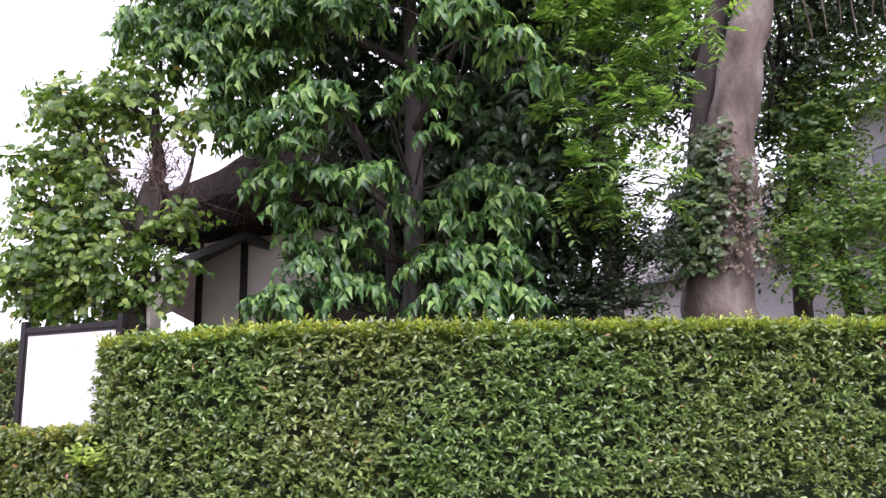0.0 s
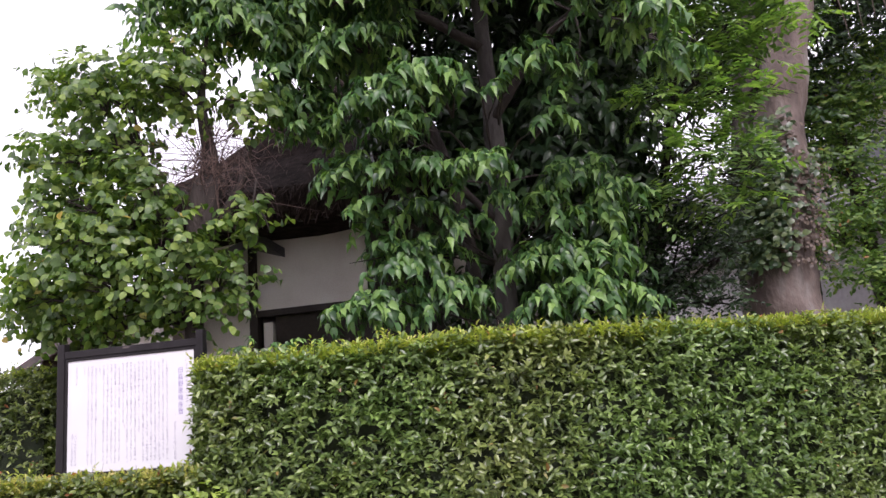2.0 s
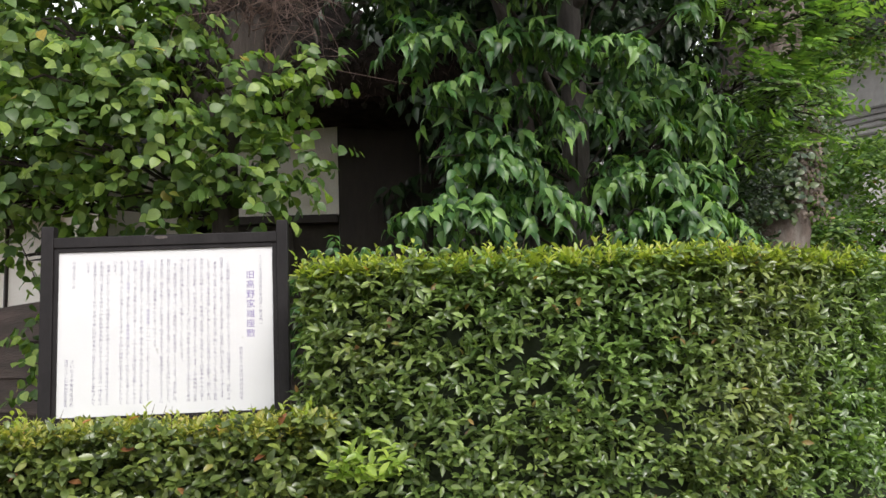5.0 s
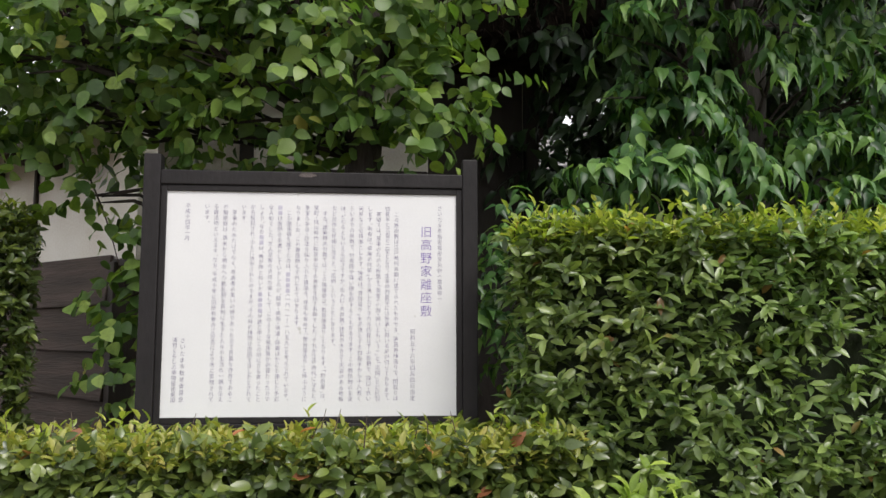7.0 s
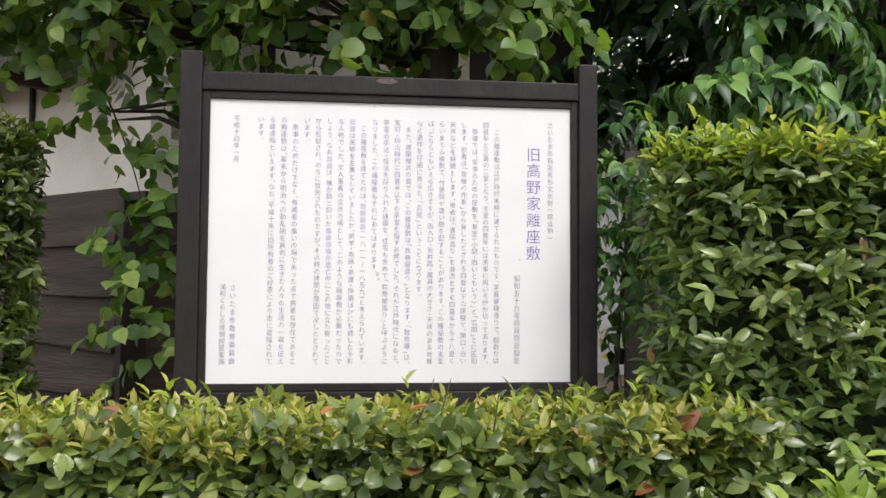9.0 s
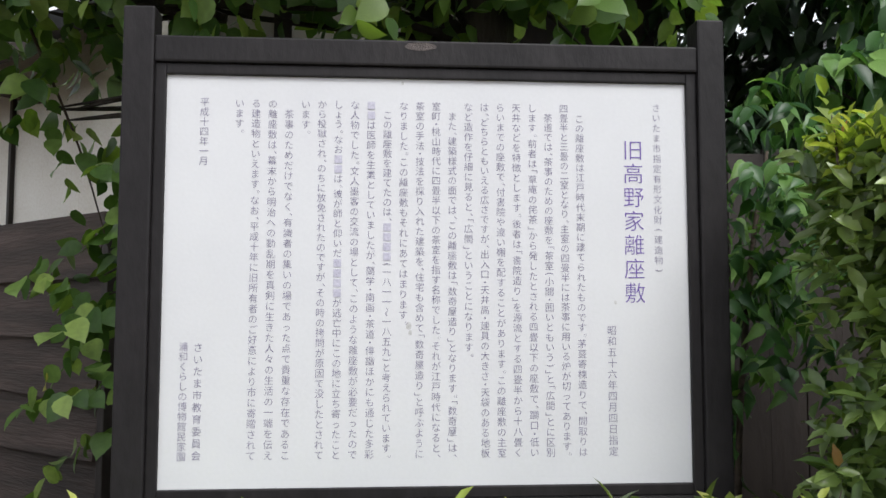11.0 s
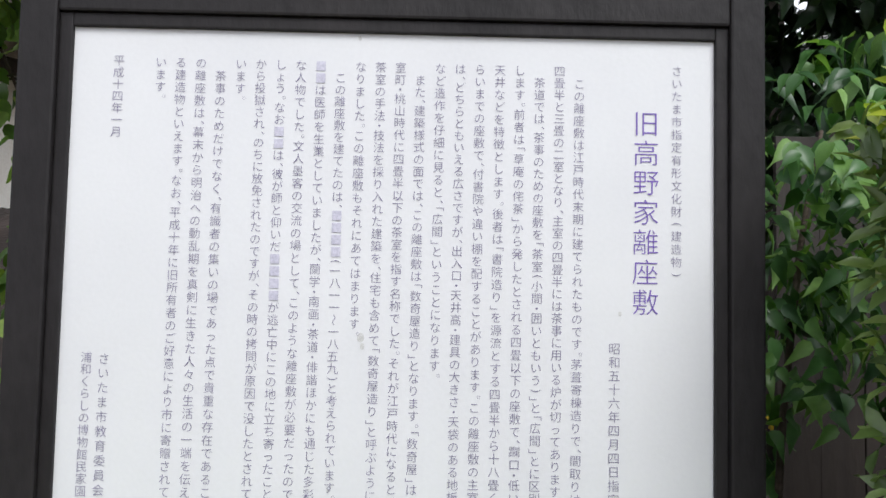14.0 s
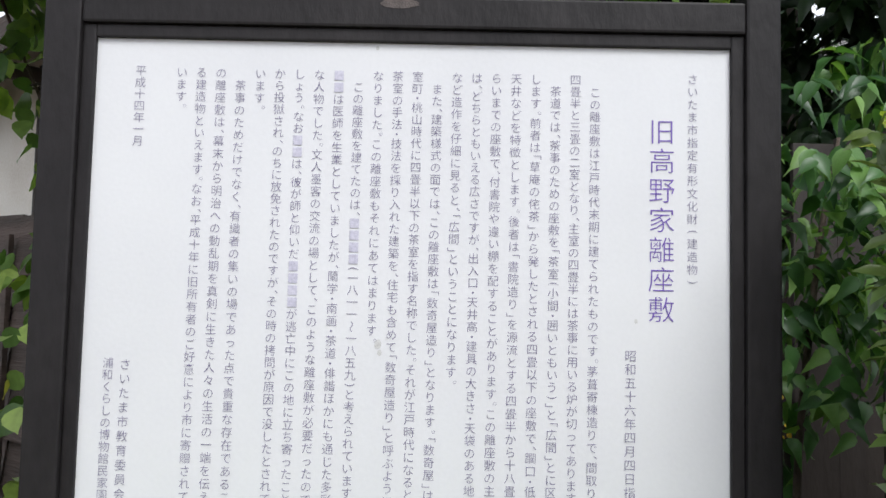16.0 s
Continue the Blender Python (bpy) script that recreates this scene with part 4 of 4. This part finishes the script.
branch_out(big, BIG_BLOBS, [(-0.2, 10.36, 7.0), (0.0, 10.4, 8.0)], BARK_BROWN, 0.03)
# high crown in shadow, which the dark leaf colour carries
p, n = on_blobs(BIG_BLOBS, 22, 0.8)
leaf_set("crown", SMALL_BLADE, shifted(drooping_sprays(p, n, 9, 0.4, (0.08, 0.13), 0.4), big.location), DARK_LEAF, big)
twigs("liana_tangle", big, np.array([(0.5 + 0.1 * i, 10.7, 7.4) for i in range(7)]), np.array([(0.35 + 0.16 * i, 10.7, 5.9 + 0.1 * (i % 3)) for i in range(7)]), BARK_SMOOTH, 0.012, 0.1)

# maples farther back
MAPLE_BLOBS = [
    (0.2, 11.8, 4.6, 0.7, 0.5, 0.6), (0.0, 11.6, 3.7, 0.6, 0.45, 0.35), (0.7, 11.4, 3.9, 0.8, 0.5, 0.3), (0.4, 11.3, 3.1, 0.8, 0.5, 0.25), (1.3, 11.5, 3.4, 0.8, 0.5, 0.25),
    (0.1, 11.9, 5.5, 0.6, 0.5, 0.5), (1.6, 11.6, 4.2, 0.9, 0.5, 0.3), (1.1, 11.2, 2.6, 0.9, 0.5, 0.3), (2.1, 11.3, 3.0, 0.8, 0.5, 0.4), (0.35, 11.8, 5.0, 0.35, 0.4, 0.3), (2.6, 11.6, 3.8, 0.9, 0.5, 0.5),
]
maple = thing("maple_tree", "maple tree with fine layered light green leaves", "tree", at=(0.55, 11.9, 0.3))
limb("trunk", maple, [(0.55, 11.9, 0.1), (0.6, 11.9, 1.8), (0.45, 11.85, 3.0), (0.35, 11.85, 4.4), (0.3, 11.9, 5.4)], [0.16, 0.13, 0.11, 0.07, 0.02], BARK_BROWN, 10, 0.3)
limb("limb", maple, [(0.57, 11.9, 2.2), (1.1, 11.7, 2.9), (1.9, 11.6, 3.5)], [0.08, 0.06, 0.02], BARK_BROWN, 8)
branch_out(maple, MAPLE_BLOBS, [(0.6, 11.9, 2.0), (0.45, 11.85, 3.0), (0.36, 11.85, 4.2), (1.2, 11.7, 3.0)], BARK_BROWN, 0.012)
MAPLE_BLOBS = clumps([(0.5, 11.7, 5.86, 0.43), (0.95, 11.7, 6.1, 0.47), (0.3, 11.8, 5.29, 0.39), (0.72, 11.6, 5.39, 0.39), (0.17, 11.8, 6.71, 0.34), (1.12, 11.4, 5.55, 0.34)], 0.8, 1.0) + MAPLE_BLOBS
MAPLE_BLOBS = [(x, y, z, a, b, 0.6 * c) for x, y, z, a, b, c in MAPLE_BLOBS]
p, n = on_blobs(MAPLE_BLOBS, 70, 0.85)
leaf_set("crown", SMALL_BLADE, shifted(drooping_sprays(p, n, 7, 0.3, (0.065, 0.105), 0.25, 0.9, 0.25), maple.location), MAPLE_LEAF, maple)

# dense evergreens that close the garden behind
BACK_BLOBS = [(-3.8, 12.6, 4.6, 1.1, 0.6, 1.2), (-3.0, 12.8, 6.8, 1.7, 0.8, 1.2), (-1.2, 13.0, 7.0, 1.5, 0.8, 1.1), (-4.6, 12.6, 6.4, 1.2, 0.7, 1.0), (-2.2, 12.8, 8.6, 2.0, 1.0, 0.9)]
backtree = thing("evergreen_tree", "tall dark evergreen tree behind the garden", "tree", at=(-2.9, 13.0, 0.3))
limb("trunk", backtree, [(-2.9, 13.0, 0.1), (-2.85, 13.0, 3.0), (-2.8, 12.95, 6.0), (-2.7, 12.9, 9.0)], [0.22, 0.18, 0.13, 0.04], BARK_BROWN, 12, 0.3)
branch_out(backtree, BACK_BLOBS, [(-2.85, 13.0, 3.4), (-2.82, 12.97, 5.0), (-2.76, 12.93, 7.0)], BARK_BROWN, 0.025)
p, n = on_blobs(BACK_BLOBS, 19, 0.9)
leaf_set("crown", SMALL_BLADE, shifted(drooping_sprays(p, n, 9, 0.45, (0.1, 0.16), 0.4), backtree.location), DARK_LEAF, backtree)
SIDE_BLOBS = [(-0.3, 13.2, 4.4, 0.6, 0.5, 0.9), (-0.1, 13.4, 6.2, 0.7, 0.6, 0.8), (2.4, 13.6, 7.4, 1.3, 0.7, 0.9), (0.4, 13.4, 7.6, 1.0, 0.6, 0.9), (0.2, 13.2, 5.2, 0.5, 0.5, 0.8)]
sidetree = thing("evergreen_tree", "dark evergreen tree in front of the pale house", "tree", at=(-0.2, 13.4, 0.3))
limb("trunk", sidetree, [(-0.2, 13.4, 0.1), (-0.15, 13.4, 3.0), (0.0, 13.4, 6.0), (0.3, 13.5, 8.0)], [0.18, 0.15, 0.1, 0.03], BARK_BROWN, 10, 0.3)
branch_out(sidetree, SIDE_BLOBS, [(-0.14, 13.4, 3.4), (-0.05, 13.4, 5.0), (0.05, 13.4, 6.6)], BARK_BROWN, 0.02)
p, n = on_blobs(SIDE_BLOBS, 24, 0.9)
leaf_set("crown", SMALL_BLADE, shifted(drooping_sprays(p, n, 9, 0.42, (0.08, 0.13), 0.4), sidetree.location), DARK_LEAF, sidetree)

# ---- the thatched house ----
house = thing("thatched_house", "small thatched house with white plaster walls and dark timber posts", "house", at=(-6.07, 10.6, 0.3))
HX, HY, HZ = -6.2, 10.6, 0.3


def house_part(name, x0, x1, y0, y1, z0, z1, mat, bevel=0.0, label="", parent=None):
    return part(name, box(x0 - HX, x1 - HX, y0 - HY, y1 - HY, z0 - HZ, z1 - HZ, bevel), mat, parent or house, label)


FY = 9.3
house_part("wall", -7.95, -7.28, FY, FY + 0.12, 2.4, 4.2, PLASTER, label="white plaster wall panel")
house_part("wainscot", -7.95, -7.28, FY + 0.01, FY + 0.12, 0.7, 2.4, BOARD, label="dark board wainscot")
# dark timber sheet in place of deep shade at the right end
house_part("shade_boarding", -5.75, -4.95, FY + 0.02, FY + 0.12, 0.7, 4.2, DARK_TIMBER)
house_part("wall", -7.18, -5.75, FY, FY + 0.12, 3.13, 4.2, PLASTER, label="white plaster wall over the opening")
house_part("wall", -7.12, -7.0, FY + 0.03, FY + 0.12, 2.4, 2.98, PLASTER)
house_part("wainscot", -7.12, -7.0, FY + 0.01, FY + 0.12, 0.7, 2.4, BOARD)
house_part("wall", -4.95, -4.83, FY + 0.1, 12.4, 0.7, 4.2, PLASTER)
house_part("wall", -7.95, -4.83, 12.3, 12.42, 0.7, 4.2, PLASTER)
house_part("wall", -7.95, -7.83, FY + 0.12, 12.3, 0.7, 4.2, PLASTER)
for x in (-7.28, -8.05, -4.93):
    house_part("post", x, x + 0.11, FY - 0.03, FY + 0.12, 0.3, 4.2, DARK_TIMBER, 0.006)
house_part("lintel", -7.17, -5.76, FY - 0.02, FY + 0.1, 3.05, 3.13, DARK_TIMBER, 0.006)
house_part("sill_beam", -7.94, -4.83, FY - 0.02, FY + 0.12, 0.55, 0.7, DARK_TIMBER, 0.006)
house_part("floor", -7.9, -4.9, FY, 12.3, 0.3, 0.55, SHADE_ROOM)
# two dark sheets fill the opening in place of the shade inside
house_part("shutter", -6.97, -6.2, FY + 0.05, FY + 0.09, 0.7, 3.05, SHADE_ROOM, label="dark panel standing for the shaded opening")
house_part("shutter", -6.2, -5.76, FY + 0.09, FY + 0.13, 0.7, 3.05, SHADE_ROOM, label="dark panel standing for the shaded opening")
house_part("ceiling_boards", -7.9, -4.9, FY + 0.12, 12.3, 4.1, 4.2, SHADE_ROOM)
# hipped thatch with a thick cut eave
v, f = [], []
RINGS = [(0.0, 4.35), (0.0, 4.02), (-0.9, 3.98), (0.0, 4.02), (0.06, 4.12), (0.0, 4.35), (-0.95, 5.05), (-1.55, 5.75), (-2.05, 6.4), (-2.3, 6.75)]
RX, RY = (-8.75, -4.3), (8.4, 13.2)
rings = []
for grow, z in RINGS[2:]:
    ring = []
    x0, x1, y0, y1 = RX[0] - grow, RX[1] + grow, RY[0] - grow, RY[1] + grow
    if x1 - x0 < 0.35:
        x0, x1 = (x0 + x1) / 2 - 0.17, (x0 + x1) / 2 + 0.17
    for (ax, ay), (bx2, by2) in (((x0, y0), (x1, y0)), ((x1, y0), (x1, y1)), ((x1, y1), (x0, y1)), ((x0, y1), (x0, y0))):
        for k in range(14):
            t = k / 14
            x, y = ax + (bx2 - ax) * t, ay + (by2 - ay) * t
            j = 0.05 * noise.noise(Vector((x, y, z)) * 2.5)
            ring.append(len(v))
            v.append((x - HX + j, y - HY + j, z - HZ + 0.06 * noise.noise(Vector((x, y, z)) * 1.7)))
    rings.append(ring)
for r0, r1 in zip(rings, rings[1:]):
    for k in range(56):
        f.append((r0[k], r0[(k + 1) % 56], r1[(k + 1) % 56], r1[k]))
f += [tuple(rings[-1]), tuple(rings[0][::-1])]
roof = part("roof", (v, [], f), THATCH, house, "thick weathered grey-brown thatch")
# broken reed ends that stand out of the weathered slopes and along the cut edge
REED_BLADE = blade(0.05, 0.46, 0.02, 0.1)
for (ax, ay), (dx, dy), long in (((RX[0], RY[0]), (1, 0), RX[1] - RX[0]), ((RX[0], RY[1]), (0, -1), RY[1] - RY[0])):
    m_ = 5200
    u_, t_ = rng.uniform(0.0, 1.0, m_), rng.uniform(0, 1, m_) ** 1.5
    t_[:900] = 0.0
    grow, high = np.interp(t_, [0, 0.4, 0.66, 0.88, 1], [0, 0.95, 1.55, 2.05, 2.3]), np.interp(t_, [0, 0.4, 0.66, 0.88, 1], [4.35, 5.05, 5.75, 6.4, 6.75])
    high[:900] = rng.uniform(4.02, 4.34, 900)
    inward = np.array([-dy, dx])
    run = grow + u_ * np.maximum(long - 2 * grow, 0.1)
    rp = np.stack([ax + dx * run + inward[0] * grow, ay + dy * run + inward[1] * grow, high], 1) + rng.normal(size=(m_, 3)) * 0.012
    down = np.array([-inward[0] * 0.75, -inward[1] * 0.75, -0.62])
    leaves("reed_thatch", REED_BLADE, rp - np.array([HX, HY, HZ]), down + 0.22 * rng.normal(size=(m_, 3)), np.array([-inward[0], -inward[1], 0.9]) + 0.3 * rng.normal(size=(m_, 3)), rng.uniform(0.12, 0.28, m_), REED, roof)
bm = bmesh.new()
for k in range(26):
    x = -8.5 + k * 0.16 - HX
    tube([(x, 8.55 - HY, 4.0 - HZ), (x, FY - HY, 4.12 - HZ)], [0.025, 0.025], 6, bm)
part("rafters", bm, DARK_TIMBER, house)["kind"] = "stuff"

# ---- the wing with plaster over lapped boards ----
wing = thing("boarded_wing", "old wing wall of white plaster over lapped brown boards", "building", at=(-8.35, 8.75, 0.2))
wing.rotation_euler = (0, 0, radians(-41.5))


def wing_part(name, x0, x1, y0, y1, z0, z1, mat, bevel=0.0, label=""):
    return part(name, box(x0, x1, y0, y1, z0 - 0.2, z1 - 0.2, bevel), mat, wing, label)


wing_part("wall", -1.0, 0.95, 0.0, 0.14, 2.27, 3.32, PLASTER, label="white plaster wall")
wing_part("inner_boarding", -1.0, 0.74, 0.02, 0.14, 0.2, 2.27, DARK_TIMBER)
# dark sheet standing in for the shadow under the eave
wing_part("shade_boarding", -7.0, -1.01, 0.02, 0.14, 0.2, 3.32, DARK_TIMBER, label="dark boarding standing for the shaded porch front")
for k in range(9):
    wing_part("rafter", -6.6 + 0.82 * k, -6.54 + 0.82 * k, -0.4, 0.0, 2.97, 3.05, BOARD, 0.004)
wing_part("fascia", -7.2, 0.9, -0.48, -0.452, 3.0, 3.17, BOARD, 0.004)
wing_part("return_wall", 0.81, 0.95, 0.14, 0.9, 2.27, 2.6, PLASTER)
wing_part("return_boarding", 0.6, 0.74, 0.14, 0.9, 0.2, 2.27, BOARD)
wing_part("corner_post", 0.74, 0.8, -0.06, 0.11, 0.2, 2.26, DARK_TIMBER, 0.006)
wing_part("rail", -1.0, 0.95, -0.03, -0.001, 2.23, 2.28, DARK_TIMBER, 0.005)
for x in (-0.98, -0.3):
    wing_part("batten", x - 0.015, x + 0.015, -0.03, -0.002, 2.28, 3.15, DARK_TIMBER, 0.004)
wing_part("cover_strip", -0.445, -0.395, -0.11, -0.08, 0.3, 2.2, BOARD, 0.004)
for k in range(7):
    z = 1.965 - 0.298 * k
    for x0, x1 in ((-1.0, -0.43), (-0.41, 0.735)):
        bm = box(x0, x1, -0.078, -0.05, 0.0, 0.335, 0.004)
        bm.transform(Matrix.Translation((0, 0, z - 0.2)) @ Matrix.Rotation(radians(-6.5 + rng.normal() * 0.8), 4, "X") @ Matrix.Rotation(radians(0.8 + rng.normal() * 1.0), 4, "Y"))
        part("board", bm, BOARD, wing)
v = [(-7.2, -0.45, 2.88), (0.9, -0.45, 2.88), (0.9, 1.2, 3.72), (-7.2, 1.2, 3.72), (-7.2, -0.45, 2.97), (0.9, -0.45, 2.97), (0.9, 1.2, 3.84), (-7.2, 1.2, 3.84), (0.9, 2.9, 2.97), (-7.2, 2.9, 2.97), (0.9, 2.9, 2.88), (-7.2, 2.9, 2.88)]
part("roof", (v, [], [(0, 3, 2, 1), (4, 5, 6, 7), (0, 1, 5, 4), (1, 2, 6, 5), (3, 0, 4, 7), (7, 6, 8, 9), (3, 11, 10, 2), (9, 8, 10, 11), (2, 10, 8, 6), (3, 7, 9, 11)]), DARK_TRIM, wing, "dark low roof with deep eave")

# a leaning dark plank wall in the shade behind the board
screen = thing("plank_screen", "dark brown plank screen in the shade behind hedge", "fence", at=(-4.86, 6.75, 0.1))
for k in range(7):
    part("plank", box(-0.42 + 0.13 * k, -0.292 + 0.13 * k, -0.012 + 0.004 * (k % 2), 0.012 + 0.004 * (k % 2), 0.0, 2.25 + 0.02 * (k % 3), 0.002), DARK_TIMBER, screen)
part("crossbar", box(-0.44, 0.62, 0.018, 0.06, 1.3, 1.37, 0.004), DARK_TIMBER, screen)
part("crossbar", box(-0.44, 0.62, 0.018, 0.06, 2.05, 2.12, 0.004), DARK_TIMBER, screen)

# ---- buildings behind the garden ----


def far_house(name, label, at, turn, wide, deep, eave, ridge, wall_mat, roof_mat, windows):
    root = thing(name, label, "house", at=at)
    root.rotation_euler = (0, 0, radians(turn))
    w, d = wide / 2, deep / 2
    bm = box(-w, w, -d, d, 0, eave)
    part("wall", bm, wall_mat, root)
    o = 0.5
    v = [(-w - o, -d - o, eave - 0.1), (w + o, -d - o, eave - 0.1), (w + o, d + o, eave - 0.1), (-w - o, d + o, eave - 0.1), (-w - o, 0, ridge), (w + o, 0, ridge)]
    v += [(x, y, z + 0.18) for x, y, z in v]
    f = [(0, 4, 5, 1), (2, 5, 4, 3), (6, 7, 11, 10), (8, 9, 10, 11), (0, 1, 7, 6), (2, 3, 9, 8), (0, 6, 10, 4), (3, 4, 10, 9), (1, 5, 11, 7), (2, 8, 11, 5)]
    rf = part("roof", (v, [], f), roof_mat, root)
    for s in (-w, w):
        part("gable", ([(s, -d, eave), (s, d, eave), (s, 0, ridge - 0.1)], [], [(0, 1, 2)]), wall_mat, root)
    slope = math.hypot(d + o, ridge - eave + 0.1)
    for k in range(int(slope / 0.28)):
        t = (k + 0.5) * 0.28 / slope
        y, z = -(d + o) * (1 - t), eave + 0.085 + (ridge - eave + 0.1) * t
        part("tile_course", box(-w - o, w + o, y - 0.03, y + 0.1, z, z + 0.035, 0.006), roof_mat, rf)
    part("gutter", box(-w - o, w + o, -d - o - 0.1, -d - o - 0.01, eave - 0.12, eave + 0.0, 0.02), DARK_TRIM, root)
    for x, z, a, b in windows:
        win = part("window", box(x - a, x + a, -d - 0.04, -d - 0.005, z - b, z + b, 0.01), DARK_TRIM, root)
        part("pane", box(x - a + 0.05, x + a - 0.05, -d - 0.05, -d - 0.041, z - b + 0.05, z + b - 0.05), GLASS, win)
    return root


low_house = far_house("far_house", "low house with pale grey tiled roof behind the trees", (0.1, 19.4, 0.3), -48.8, 12.0, 6.0, 3.95, 6.2, SIDING, ROOF_TILE, [(-4.0, 1.6, 0.8, 0.6), (-1.0, 1.6, 0.8, 0.6)])
high_house = far_house("far_house", "two-storey house with pale siding and dark eaves", (5.75, 14.55, 0.3), -50, 8.0, 6.0, 6.25, 8.2, SIDING, DARK_TRIM, [(-2.8, 4.9, 0.8, 0.6), (1.2, 4.9, 0.8, 0.6), (-2.8, 2.0, 0.8, 0.9)])
part("downpipe", tube([(-4.9, -3.06, 0.0), (-4.9, -3.06, 3.9)], [0.05, 0.05], 10), PIPE_WHITE, low_house)

# a thin utility pole far off
pole = thing("utility_pole", "thin dark utility pole far behind the hedge", "pole", at=(-16.5, 17, 0))
part("shaft", tube([(0, 0, 0), (0, 0, 4), (0, 0, 7.3)], [0.11, 0.1, 0.09], 10), DARK_TRIM, pole)

# a small clump of yellow flowers seen through the gap
flowers = thing("yellow_flowers", "small yellow garden flowers on green stems", "flowers", at=(-4.82, 8.0, 0.25))
a = np.array([[0.05 * i - 0.15, 0.03 * (i % 3), 0.0] for i in range(7)]) + np.array(flowers.location)
twigs("stems", flowers, a, a + np.array([0, 0, 1.2]) + rng.normal(size=(7, 3)) * 0.05, TWIG, 0.005, 0.05)
fp = rng.normal(size=(50, 3)) * np.array([0.1, 0.05, 0.14]) + np.array([0, 0, 1.15])
leaves("petals", ROUND_BLADE, fp, rng.normal(size=(50, 3)), rng.normal(size=(50, 3)), rng.uniform(0.03, 0.05, 50), PETAL, flowers)
